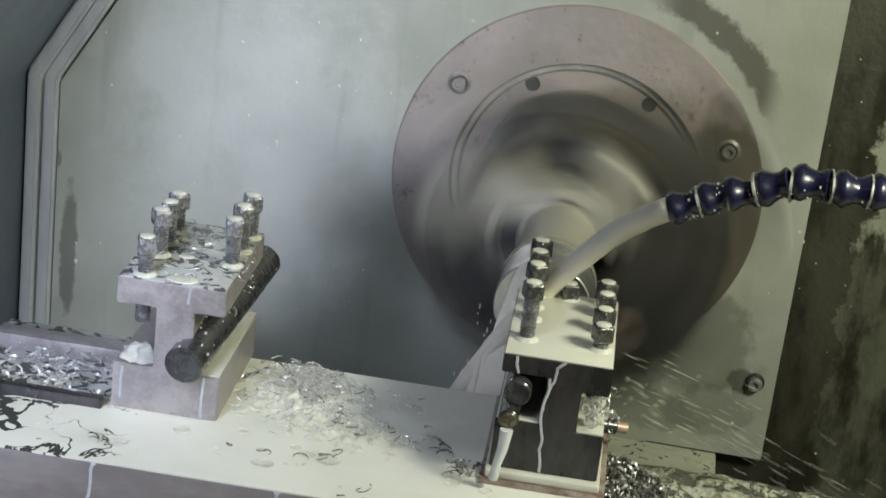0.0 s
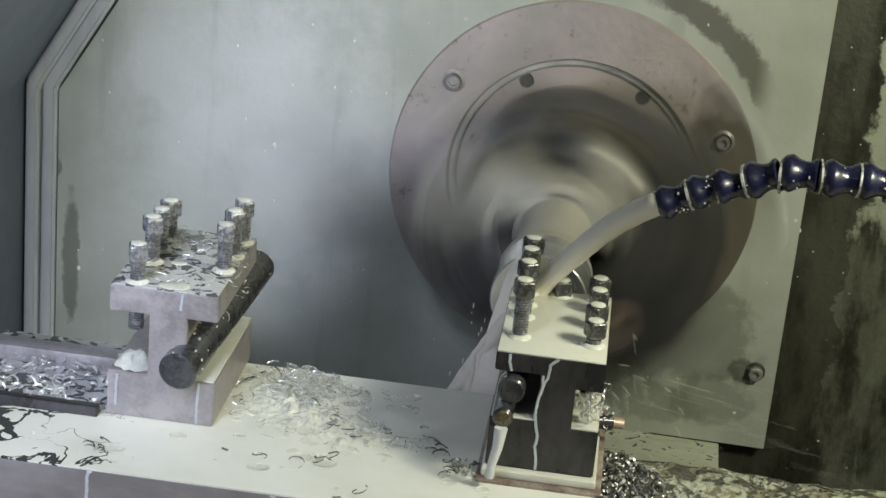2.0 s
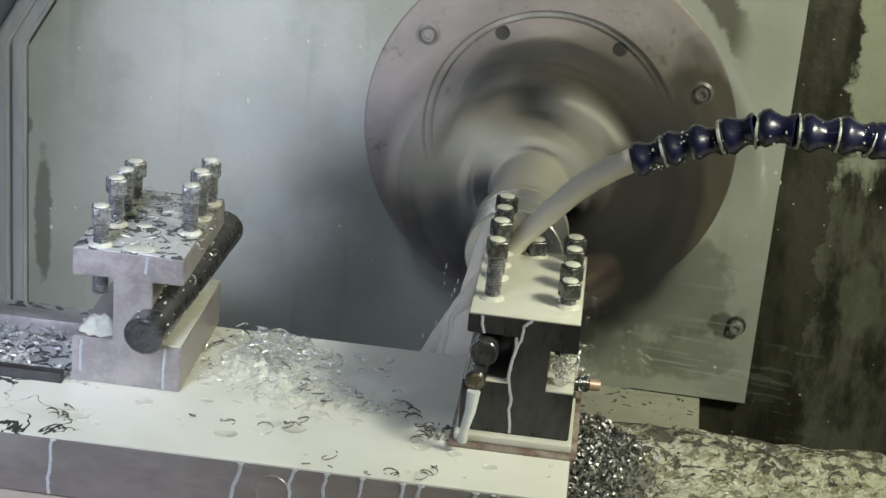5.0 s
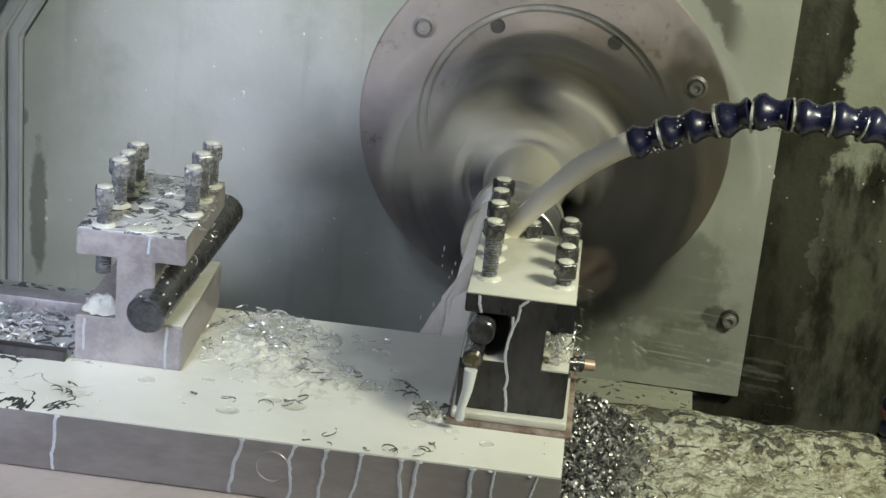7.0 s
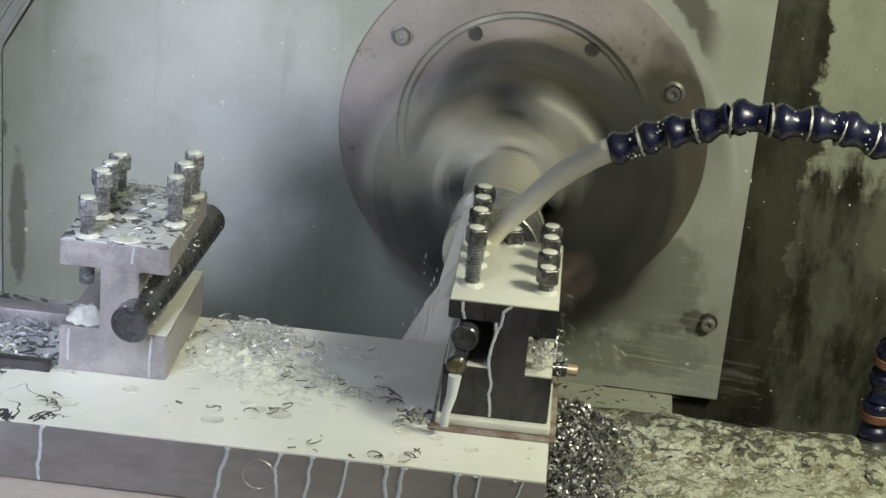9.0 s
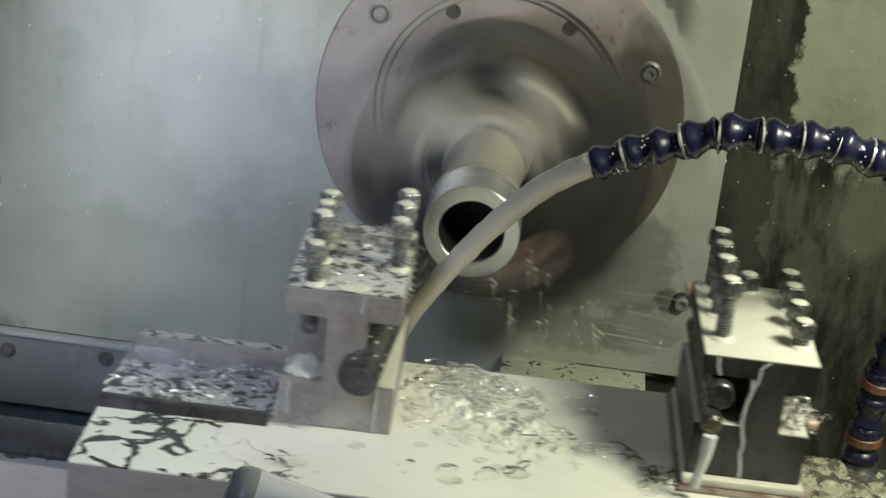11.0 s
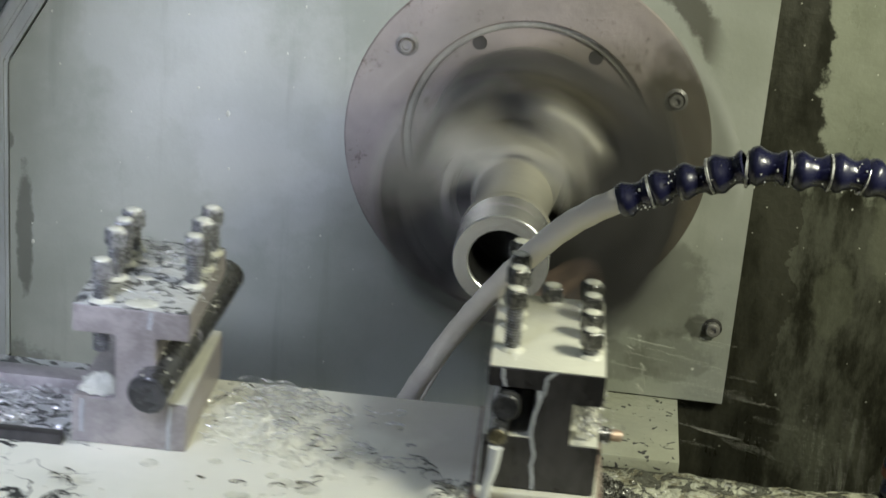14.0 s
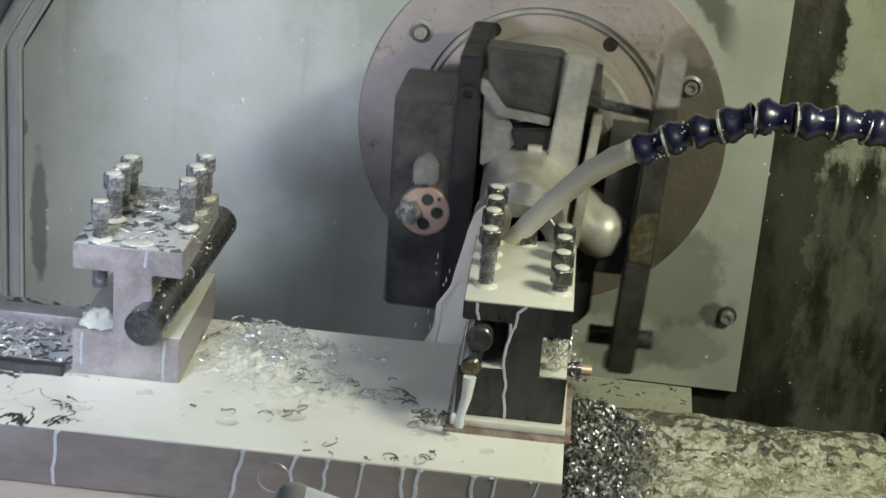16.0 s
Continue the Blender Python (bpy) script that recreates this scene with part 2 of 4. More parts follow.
M = {
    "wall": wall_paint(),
    "panel": stained_panel(),
    "flange": flange_metal(),
    "table": milky_table(),
    "bed": chip_bed(),
    "beige_film": wet_top("thin_beige_film", (0.54, 0.475, 0.43), -0.3, 30.0),
    "bed_left": wet_top("thin_milky_pool", (0.40, 0.385, 0.375), 0.40, 16.0),
    "milk_top": wet_top("milky_film", (0.72, 0.72, 0.62), -0.3, 30.0),
    "foam_top": wet_top("broken_foam_on_steel", (0.56, 0.57, 0.55), 0.44, 60.0),
    "shelf_foam": wet_top("foam_on_wet_ledge", (0.60, 0.615, 0.48), 0.22, 60.0),
    "lower": plain("grey_dirty_panel", (0.10, 0.10, 0.10), (0.17, 0.168, 0.162), 12.0, (0.3, 0.55), depth=0.001),
    "apron": plain("grey_painted_apron", (0.23, 0.235, 0.24), (0.32, 0.325, 0.33), 12.0, (0.3, 0.5), depth=0.0006),
    "blue": plain("dark_blue_sheet", (0.095, 0.122, 0.160), (0.135, 0.160, 0.195), 9.0, (0.35, 0.55), depth=0.001),
    "trim": plain("pale_grey_trim", (0.40, 0.42, 0.42), (0.52, 0.54, 0.54), 14.0, (0.35, 0.5), stretch=(1, 1, 0.2)),
    "table_side": plain("ground_brown_steel", (0.25, 0.232, 0.222), (0.35, 0.325, 0.31), 26.0, (0.3, 0.48), 0.35, stretch=(0.35, 1, 1)),
    "silver": plain("mottled_bright_steel", (0.30, 0.278, 0.274), (0.44, 0.408, 0.404), 55.0, (0.30, 0.48), 0.35, 0.0005),
    "black": plain("blackened_tool_steel", (0.034, 0.033, 0.034), (0.068, 0.065, 0.067), 48.0, (0.24, 0.42), 0.35, 0.0005, stretch=(1, 1, 0.4)),
    "screw": plain("wet_zinc_screw", (0.20, 0.203, 0.205), (0.42, 0.425, 0.43), 150.0, (0.18, 0.36), 0.55),
    "dark_screw": plain("oily_black_screw", (0.085, 0.085, 0.085), (0.21, 0.21, 0.20), 150.0, (0.15, 0.34), 0.7),
    "bar": plain("black_boring_bar", (0.03, 0.031, 0.034), (0.085, 0.087, 0.09), 70.0, (0.16, 0.36), 0.3, coat=0.3),
    "hose": plain("wet_navy_plastic", (0.0055, 0.006, 0.024), (0.010, 0.011, 0.036), 60.0, (0.20, 0.38), coat=0.25),
    "clear": plain("wet_swarf_gasket", (0.05, 0.05, 0.07), (0.72, 0.73, 0.70), 85.0, (0.1, 0.2), 0.4),
    "orange": plain("dull_orange_band", (0.14, 0.055, 0.035), (0.22, 0.10, 0.06), 90.0),
    "jet": plain("milky_coolant_stream", (0.82, 0.76, 0.65), (0.90, 0.85, 0.74), 24.0, (0.28, 0.4), 0.0, 0.0012, stretch=(0.3, 0.3, 1)),
    "milk": plain("milky_coolant_drip", (0.60, 0.63, 0.63), (0.72, 0.74, 0.73), 60.0, (0.12, 0.25)),
    "run": plain("thin_coolant_run", (0.44, 0.47, 0.50), (0.60, 0.63, 0.66), 30.0, (0.35, 0.5), 0.0, 0.0001),
    "foam": plain("coolant_foam", (0.62, 0.625, 0.53), (0.74, 0.74, 0.65), 120.0, (0.14, 0.3)),
    "chip": plain("bright_aluminium_swarf", (0.66, 0.665, 0.64), (0.84, 0.84, 0.82), 180.0, (0.12, 0.32), 0.5),
    "dull_chip": plain("grey_oily_swarf", (0.09, 0.09, 0.082), (0.36, 0.36, 0.335), 120.0, (0.14, 0.36), 0.5),
    "fixture": plain("grey_milled_fixture_steel", (0.22, 0.215, 0.20), (0.34, 0.33, 0.305), 40.0, (0.3, 0.5), 0.45),
    "fixture_dark": plain("dark_fixture_steel", (0.042, 0.041, 0.038), (0.090, 0.087, 0.080), 34.0, (0.3, 0.5), 0.35),
    "fixture_bright": plain("bright_clamp_steel", (0.38, 0.375, 0.335), (0.54, 0.53, 0.475), 36.0, (0.28, 0.45), 0.4),
    # matte black steel; on the block behind the nut it stands for shade
    "cheek": plain("black_steel_and_shade", (0.010, 0.010, 0.010), (0.022, 0.021, 0.020), 50.0, (0.45, 0.65), 0.1),
    "copper": plain("copper_washer", (0.44, 0.31, 0.24), (0.52, 0.39, 0.31), 80.0, (0.35, 0.5), 0.35),
    "casting": plain("cast_aluminium", (0.42, 0.405, 0.335), (0.54, 0.52, 0.44), 60.0, (0.3, 0.5), 0.35),
    "machined": plain("turned_aluminium", (0.74, 0.74, 0.73), (0.84, 0.84, 0.83), 90.0, (0.16, 0.28), 0.85),
    # near-black colour puts the shade of holes and bore into the metal
    "bore": plain("bore_shade_black", (0.025, 0.025, 0.024), (0.06, 0.06, 0.055), 80.0, (0.3, 0.5), 0.4),
    "rust": plain("rusty_shim_edge", (0.14, 0.085, 0.07), (0.33, 0.29, 0.25), 70.0, (0.4, 0.65)),
    "olive": plain("olive_oil_stain", (0.085, 0.075, 0.045), (0.20, 0.18, 0.11), 160.0, (0.15, 0.35), 0.4),
    "concrete": plain("workshop_concrete", (0.22, 0.22, 0.21), (0.32, 0.32, 0.30), 2.0, (0.5, 0.7)),
    "plaster": plain("workshop_plaster", (0.30, 0.31, 0.31), (0.38, 0.385, 0.385), 1.5, (0.6, 0.8)),
    # non-metal white under gloss puts the polished metal's glare into its colour
    "chrome": plain("chrome_glare_white", (0.80, 0.81, 0.83), (0.88, 0.89, 0.91), 30.0, (0.12, 0.20), 0.0, coat=1.0),
}


# ---- mesh helpers ----
def finish(name, bm, material, smooth=0.0):
    bmesh.ops.recalc_face_normals(bm, faces=bm.faces)
    me = bpy.data.meshes.new(name)
    bm.to_mesh(me)
    bm.free()
    mats = material if isinstance(material, (list, tuple)) else [material]
    for m in mats:
        me.materials.append(M[m])
    if smooth:
        me.polygons.foreach_set("use_smooth", [True] * len(me.polygons))
        me.set_sharp_from_angle(angle=radians(smooth))
    return me


def part(name, bm, material, parent=None, label="", smooth=35.0):
    ob = new(name, finish(name, bm, material, smooth))
    if parent:
        ob.parent = parent
    return tagged(ob, label)


def thing(name, label, category, group="", at=(0, 0, 0)):
    ob = new(name)
    ob.empty_display_size = 0.01
    ob.location = at
    return tagged(ob, label, category, group)


def box(bm, x0, x1, y0, y1, z0, z1, bevel=0.0, seg=2):
    r = bmesh.ops.create_cube(bm, size=1.0, matrix=Matrix.Translation(((x0 + x1) / 2, (y0 + y1) / 2, (z0 + z1) / 2)) @ Matrix.Diagonal((x1 - x0, y1 - y0, z1 - z0, 1)))
    if bevel:
        es = list({e for v in r["verts"] for e in v.link_edges})
        bmesh.ops.bevel(bm, geom=es, offset=bevel, segments=seg, affect="EDGES", profile=0.6)
    return bm


def B(*a, **k):
    return box(bmesh.new(), *a, **k)


def lathe(bm, profile, m=Matrix(), seg=40, closed=False):
    """Turn (radius, height) pairs about the local z of m. closed joins the last pair to the first."""
    rings = []
    for r, h in profile:
        if r < 1e-6:
            rings.append([bm.verts.new(m @ Vector((0, 0, h)))])
        else:
            rings.append([bm.verts.new(m @ Vector((r * math.cos(2 * math.pi * i / seg), r * math.sin(2 * math.pi * i / seg), h))) for i in range(seg)])
    for a, b in zip(rings, rings[1:] + (rings[:1] if closed else [])):
        for i in range(seg):
            j = (i + 1) % seg
            if len(a) == 1 and len(b) == 1:
                continue
            if len(a) == 1:
                bm.faces.new((a[0], b[i], b[j]))
            elif len(b) == 1:
                bm.faces.new((a[i], b[0], a[j]))
            else:
                bm.faces.new((a[i], b[i], b[j], a[j]))
    return bm


def axis(p, d):
    """A pose at p whose z points along d."""
    return Matrix.Translation(p) @ Vector(d).to_track_quat("Z", "Y").to_matrix().to_4x4()


def rod(bm, p, q, r, seg=20, bevel=0.0006):
    d = Vector(q) - Vector(p)
    l = d.length
    return lathe(bm, [(0, 0), (r - bevel, 0), (r, bevel), (r, l - bevel), (r - bevel, l), (0, l)], axis(p, d), seg)


def extrude(bm, pts, y0, y1, bevel=0.0008, plane="xz"):
    """Extrude an outline in x and z along y."""
    fs = []
    a = [bm.verts.new((x, y0, z)) for x, z in pts]
    b = [bm.verts.new((x, y1, z)) for x, z in pts]
    fs.append(bm.faces.new(a))
    fs.append(bm.faces.new(b[::-1]))
    n = len(pts)
    for i in range(n):
        fs.append(bm.faces.new((a[i], b[i], b[(i + 1) % n], a[(i + 1) % n])))
    if bevel:
        bmesh.ops.recalc_face_normals(bm, faces=fs)
        bmesh.ops.bevel(bm, geom=list({e for f in fs for e in f.edges}), offset=bevel, segments=2, affect="EDGES")
    return bm


def tube(bm, pts, radii, seg=14, cap=True):
    """A round strand along points."""
    pts = [Vector(p) for p in pts]
    rings = []
    u = None
    for i, p in enumerate(pts):
        d = (pts[min(i + 1, len(pts) - 1)] - pts[max(i - 1, 0)]).normalized()
        u = d.orthogonal() if u is None else u - d * u.dot(d)
        u.normalize()
        w = d.cross(u)
        rings.append([bm.verts.new(p + radii[i] * (math.cos(2 * math.pi * k / seg) * u + math.sin(2 * math.pi * k / seg) * w)) for k in range(seg)])
    for a, b in zip(rings, rings[1:]):
        for k in range(seg):
            bm.faces.new((a[k], a[(k + 1) % seg], b[(k + 1) % seg], b[k]))
    if cap:
        bm.faces.new(rings[0][::-1])
        bm.faces.new(rings[-1])
    return bm


SLIDE, CARRIAGE = [], []          # things that ride on the cross slide and on the carriage


# ---- setting ----
def setting():
    def s(name, bm, mat, label):
        return tagged(part(name, bm, mat, None, label), category=name.split("_")[0], kind="structure")

    # headstock plate with a round opening for the spindle
    bm = bmesh.new()
    outer = [(-0.476, -0.271), (0.10, -0.271), (0.10, -0.232), (0.206, -0.232), (0.206, 0.62), (-0.38, 0.62), (-0.38, 0.185), (-0.476, 0.025)]
    seg = 64
    ring = [(0.13 * math.cos(2 * math.pi * i / seg), 0.13 * math.sin(2 * math.pi * i / seg)) for i in range(seg)]
    es = []
    for loop in (outer, ring):
        vs = [bm.verts.new((x, 0, z)) for x, z in loop]
        es += [bm.edges.new((vs[i], vs[(i + 1) % len(vs)])) for i in range(len(vs))]
    bmesh.ops.triangle_fill(bm, edges=es, use_beauty=True)
    for f in [f for f in bm.faces if f.calc_center_median().xz.length < 0.125]:
        bm.faces.remove(f)
    r = bmesh.ops.extrude_face_region(bm, geom=bm.faces[:])
    bmesh.ops.translate(bm, verts=[v for v in r["geom"] if isinstance(v, bmesh.types.BMVert)], vec=(0, 0.012, 0))
    plate = part("wall_headstock", bm, "wall", None, "worn green-grey painted headstock plate with stains, dark blots and painted pale haze", 20)
    tagged(plate, category="wall", kind="structure")
    s("wall_back", B(-0.9, 0.9, 0.016, 0.05, -0.7, 0.8), "panel", "dark olive stained panel behind the headstock plate")
    # low ledge and grey apron
    s("trim_ledge", B(-0.55, 0.098, -0.012, 0.0, -0.276, -0.2715, 0.0015), "trim", "pale bent sheet ledge below the plate")
    apron = s("wall_apron", B(-0.70, 0.098, -0.008, 0.012, -0.349, -0.2765), "apron", "grey dirty apron panel with screws")
    for x, z in ((-0.4416, -0.2932), (-0.3457, -0.289), (-0.2919, -0.2905), (-0.20, -0.29)):
        bm = lathe(bmesh.new(), [(0, 0.006), (0.004, 0.006), (0.0055, 0.004), (0.0055, 0), (0.008, 0), (0.008, -0.002)], axis((x, -0.009, z), (0, -1, 0)), 14)
        part("screw", bm, "lower", apron)
    s("wall_apron_base", B(-0.70, 0.30, 0.004, 0.0155, -0.62, -0.35), "blue", "dark lower apron of the machine")
    s("trim_shelf", B(0.03, 0.165, -0.13, 0.0, -0.245, -0.2325, 0.002), "shelf_foam", "wet foamy shelf below the headstock plate")
    # left side: frame of the enclosure and its dark blue side sheet
    for k, (o, w, y0, mat) in enumerate(((0.0, 0.014, -0.005, "trim"), (0.015, 0.013, -0.010, "trim"))):
        pts = [(-0.477 - o, -0.27), (-0.477 - o - w, -0.27), (-0.477 - o - w, 0.033), (-0.384 - o - w, 0.189), (-0.384 - o - w, 0.62), (-0.384 - o, 0.62), (-0.384 - o, 0.184), (-0.477 - o, 0.027)]
        s("trim_frame_" + str(k + 1), extrude(bmesh.new(), pts, y0, 0.0155, 0.003), mat, "pale grey sheet-metal frame with a slanted corner")
    s("wall_left", extrude(bmesh.new(), [(-0.507, -0.70), (-0.515, -0.70), (-0.515, 0.035), (-0.424, 0.192), (-0.424, 0.80), (-0.415, 0.80), (-0.415, 0.188), (-0.507, 0.031)], -0.72, 0.0155, 0), "blue", "dark blue painted side sheet of the enclosure")
    s("wall_right", B(0.62, 0.64, -1.0, 0.0155, -0.70, 0.80), "wall", "green-grey side sheet of the enclosure")
    s("ceiling", B(-0.9, 0.9, -1.0, 0.05, 0.80, 0.82), "wall", "green-grey roof sheet of the enclosure")
    s("floor_pan", B(-0.9, 0.9, -1.0, 0.05, -0.72, -0.70), "bed", "chip pan with coolant and swarf")
    # workshop round the machine
    s("floor", B(-1.3, 1.3, -2.6, 0.4, -1.12, -1.10), "concrete", "grey concrete workshop floor")
    s("ceiling_workshop", B(-1.3, 1.3, -2.6, 0.4, 1.5, 1.52), "plaster", "pale workshop ceiling")
    for i, b in enumerate(((-1.32, -1.3, -2.6, 0.4), (1.3, 1.32, -2.6, 0.4), (-1.3, 1.3, -2.62, -2.6), (-1.3, 1.3, 0.4, 0.42))):
        s("wall_workshop_" + str(i + 1), B(*b, -1.10, 1.5), "plaster", "pale plastered workshop wall")
    return plate


def flange_bolt(parent, x, z, y, r=0.0062):
    bm = lathe(bmesh.new(), [(0.0105, 0), (0.0105, 0.0006), (r * 1.25, 0.0016), (r * 1.25, 0.003)], axis((x, y, z), (0, -1, 0)), 20)
    lathe(bm, [(r, 0.002), (r, 0.007), (r - 0.001, 0.008), (r * 0.55, 0.008), (r * 0.5, 0.005), (0, 0.005)], axis((x, y, z), (0, -1, 0)), 18)
    return part("bolt", bm, "fixture", parent, "steel cap bolt")


def spindle_flange():
    t = thing("spindle_flange", "rust-tinted cast ring flange bolted round the spindle", "flange", at=(0, 0.0095, 0))
    back = axis((0, 0, 0), (0, -1, 0))
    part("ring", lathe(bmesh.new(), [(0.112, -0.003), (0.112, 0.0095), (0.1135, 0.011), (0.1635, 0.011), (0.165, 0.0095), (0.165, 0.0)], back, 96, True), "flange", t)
    part("rim", lathe(bmesh.new(), [(0.1055, -0.008), (0.1055, 0.0035), (0.1075, 0.005), (0.1112, 0.005), (0.1112, -0.008)], back, 96, True), "fixture_bright", t, "bright turned rim")
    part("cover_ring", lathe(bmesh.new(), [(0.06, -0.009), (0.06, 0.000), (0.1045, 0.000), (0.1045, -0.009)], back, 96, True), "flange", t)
    for x, z in ((-0.1132, 0.0803), (0.1279, 0.0557), (-0.014, -0.139)):
        flange_bolt(t, x, z, -0.011)
    # raised flat discs whose near-black colour is the holes' shade
    for x, z in ((-0.0499, 0.0858), (0.0535, 0.0832)):
        part("hole", lathe(bmesh.new(), [(0.0, 0.0012), (0.0060, 0.0012), (0.0066, 0.0004), (0.0066, -0.001)], axis((x, 0, z), (0, -1, 0)), 20), "bore", t, "flat disc with a threaded hole's shade as its colour")
    return t


def wall_bolt():
    t = thing("wall_bolt", "oily socket bolt in a dark recess of the plate", "bolt", at=(0.1875, 0, -0.156))
    part("washer", lathe(bmesh.new(), [(0, 0), (0.0088, 0), (0.0088, 0.002), (0.0078, 0.003), (0, 0.003)], axis((0, 0, 0), (0, -1, 0)), 20), "fixture_dark", t)
    part("head", lathe(bmesh.new(), [(0.0065, 0.003), (0.0065, 0.009), (0.0055, 0.010), (0.003, 0.010), (0.003, 0.007), (0, 0.007)], axis((0, 0, 0), (0, -1, 0)), 18), "fixture", t)


# ---- spindle, fixture and workpiece: turn together about y ----
def fixture():
    t = thing("turning_fixture", "dark steel two-arm turning fixture with clamps on the spindle", "fixture")
    ax = axis((0, 0, 0), (0, -1, 0))
    part("faceplate", lathe(bmesh.new(), [(0, -0.008), (0.086, -0.008), (0.088, -0.006), (0.088, 0.032), (0.085, 0.035), (0.0, 0.035)], ax, 72), "fixture_bright", t)
    part("hub", lathe(bmesh.new(), [(0.07, 0.034), (0.07, 0.062), (0.066, 0.066), (0.0, 0.066)], ax, 56), "fixture", t)
    # heavy slab with the copper washer
    bm = extrude(bmesh.new(), [(-0.115, 0.064), (-0.069, 0.062), (-0.055, 0.075), (-0.055, -0.12), (-0.112, -0.12)], -0.150, -0.060, 0.002)
    part("slab", bm, "fixture_dark", t)
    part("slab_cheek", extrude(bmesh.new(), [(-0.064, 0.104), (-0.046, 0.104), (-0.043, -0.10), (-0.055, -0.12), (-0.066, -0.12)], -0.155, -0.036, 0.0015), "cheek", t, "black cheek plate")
    w = part("washer", lathe(bmesh.new(), [(0, 0.0), (0.0208, 0.0), (0.0212, 0.001), (0.0212, 0.005), (0.0202, 0.006), (0, 0.006)], axis((-0.083, -0.1500, -0.031), (0, -1, 0)), 40), "copper", t, "copper-coloured drilled washer")
    # flat near-black discs carry the shade of the drilled holes
    for a, b, r in ((-0.081, -0.0205, 0.0052), (-0.0725, -0.031, 0.0052), (-0.083, -0.042, 0.0052), (-0.0715, -0.019, 0.0017)):
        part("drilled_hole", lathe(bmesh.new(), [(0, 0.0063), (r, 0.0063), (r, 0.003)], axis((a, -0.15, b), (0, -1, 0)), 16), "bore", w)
    part("hex_bolt", lathe(bmesh.new(), [(0.0105, 0.0), (0.0105, 0.010), (0.009, 0.012), (0.0062, 0.012), (0.0058, 0.017), (0, 0.017)], axis((-0.0955, -0.1555, -0.031), (0, -1, 0)), 6), "screw", t, "wet hexagon bolt")
    part("stud", extrude(bmesh.new(), [(-0.094, -0.006), (-0.094, 0.014), (-0.083, 0.020), (-0.074, 0.012), (-0.073, -0.004)], -0.165, -0.15, 0.002), "fixture", t, "cast lug")
    # upper clamp block and the clamp bar
    part("clamp_block", extrude(bmesh.new(), [(-0.044, 0.112), (0.019, 0.110), (0.013, 0.060), (-0.024, 0.064), (-0.041, 0.086)], -0.150, -0.122, 0.002), "fixture_dark", t)
    part("clamp_block_rim", extrude(bmesh.new(), [(-0.046, 0.086), (-0.041, 0.085), (-0.024, 0.0635), (0.013, 0.0595), (0.012, 0.052), (-0.03, 0.056), (-0.048, 0.078)], -0.152, -0.122, 0.001), "fixture", t)
    part("clamp_bar", extrude(bmesh.new(), [(0.0205, 0.115), (0.0445, 0.115), (0.040, 0.066), (0.036, -0.045), (0.006, -0.045), (0.0165, 0.066)], -0.158, -0.136, 0.0018), "fixture_bright", t, "pale milled clamp bar")
    part("clamp_foot", extrude(bmesh.new(), [(0.046, 0.06), (0.054, 0.06), (0.046, -0.045), (0.037, -0.045)], -0.165, -0.05, 0.001), "casting", t)
    # nut on a solid block under the clamp block, black for a recess's shade
    pocket_shade = part("pocket_shade", extrude(bmesh.new(), [(-0.019, 0.046), (0.016, 0.050), (0.016, 0.014), (-0.008, 0.012)], -0.150, -0.120, 0.002), "cheek", t, "black block coloured as the shade of a recess")
    part("nut", B(-0.0035, 0.0085, -0.156, -0.149, 0.0225, 0.0355, 0.0015), "casting", pocket_shade, "bright square nut")
    part("guard_plate", extrude(bmesh.new(), [(-0.043, 0.080), (-0.036, 0.078), (-0.012, 0.036), (-0.024, 0.018), (-0.042, 0.010)], -0.146, -0.118, 0.0015), "fixture", t, "pale angled guard plate")
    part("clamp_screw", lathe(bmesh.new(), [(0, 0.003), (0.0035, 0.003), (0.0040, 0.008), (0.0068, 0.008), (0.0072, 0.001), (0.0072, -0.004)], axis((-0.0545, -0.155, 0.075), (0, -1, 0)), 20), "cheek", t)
    part("link_rod", rod(bmesh.new(), (0.030, -0.135, 0.0735), (0.108, -0.135, 0.064), 0.0045), "bar", t, "black threaded rod")
    # long balance arm with a silver end
    part("arm", extrude(bmesh.new(), [(0.092, 0.078), (0.113, 0.080), (0.103, -0.155), (0.080, -0.155)], -0.160, -0.136, 0.002), "fixture_dark", t, "long dark balance arm")
    part("arm_end", extrude(bmesh.new(), [(0.094, 0.121), (0.1145, 0.121), (0.113, 0.0805), (0.092, 0.0785)], -0.162, -0.138, 0.0025), "silver", t, "bright steel arm end")
    part("arm_grease", extrude(bmesh.new(), [(0.0905, -0.012), (0.108, -0.008), (0.106, -0.055), (0.088, -0.052), (0.086, -0.035)], -0.1615, -0.150, 0.0012), "olive", t, "olive greasy patch")
    part("arm_foot", rod(bmesh.new(), (0.062, -0.125, -0.136), (0.118, -0.125, -0.136), 0.0085), "bar", t)
    part("arm_web", B(0.062, 0.096, -0.137, -0.036, -0.075, 0.03, 0.002), "fixture_dark", t)
    # added dark block that keeps the work light off the plate behind
    part("added_shade_block", extrude(bmesh.new(), [(-0.058, -0.040), (0.062, -0.040), (0.062, -0.120), (0.050, -0.134), (-0.058, -0.134)], -0.118, -0.036, 0.002), "fixture_dark", t)
    part("carrier", B(-0.05, 0.05, -0.123, -0.036, 0.045, 0.078, 0.003), "fixture_dark", t)
    part("lower_web", B(0.008, 0.036, -0.137, -0.036, -0.06, -0.04, 0.002), "fixture", t)
    part("arm_pin", rod(bmesh.new(), (0.086, -0.13, -0.150), (0.085, -0.13, -0.163), 0.008), "chrome", t)
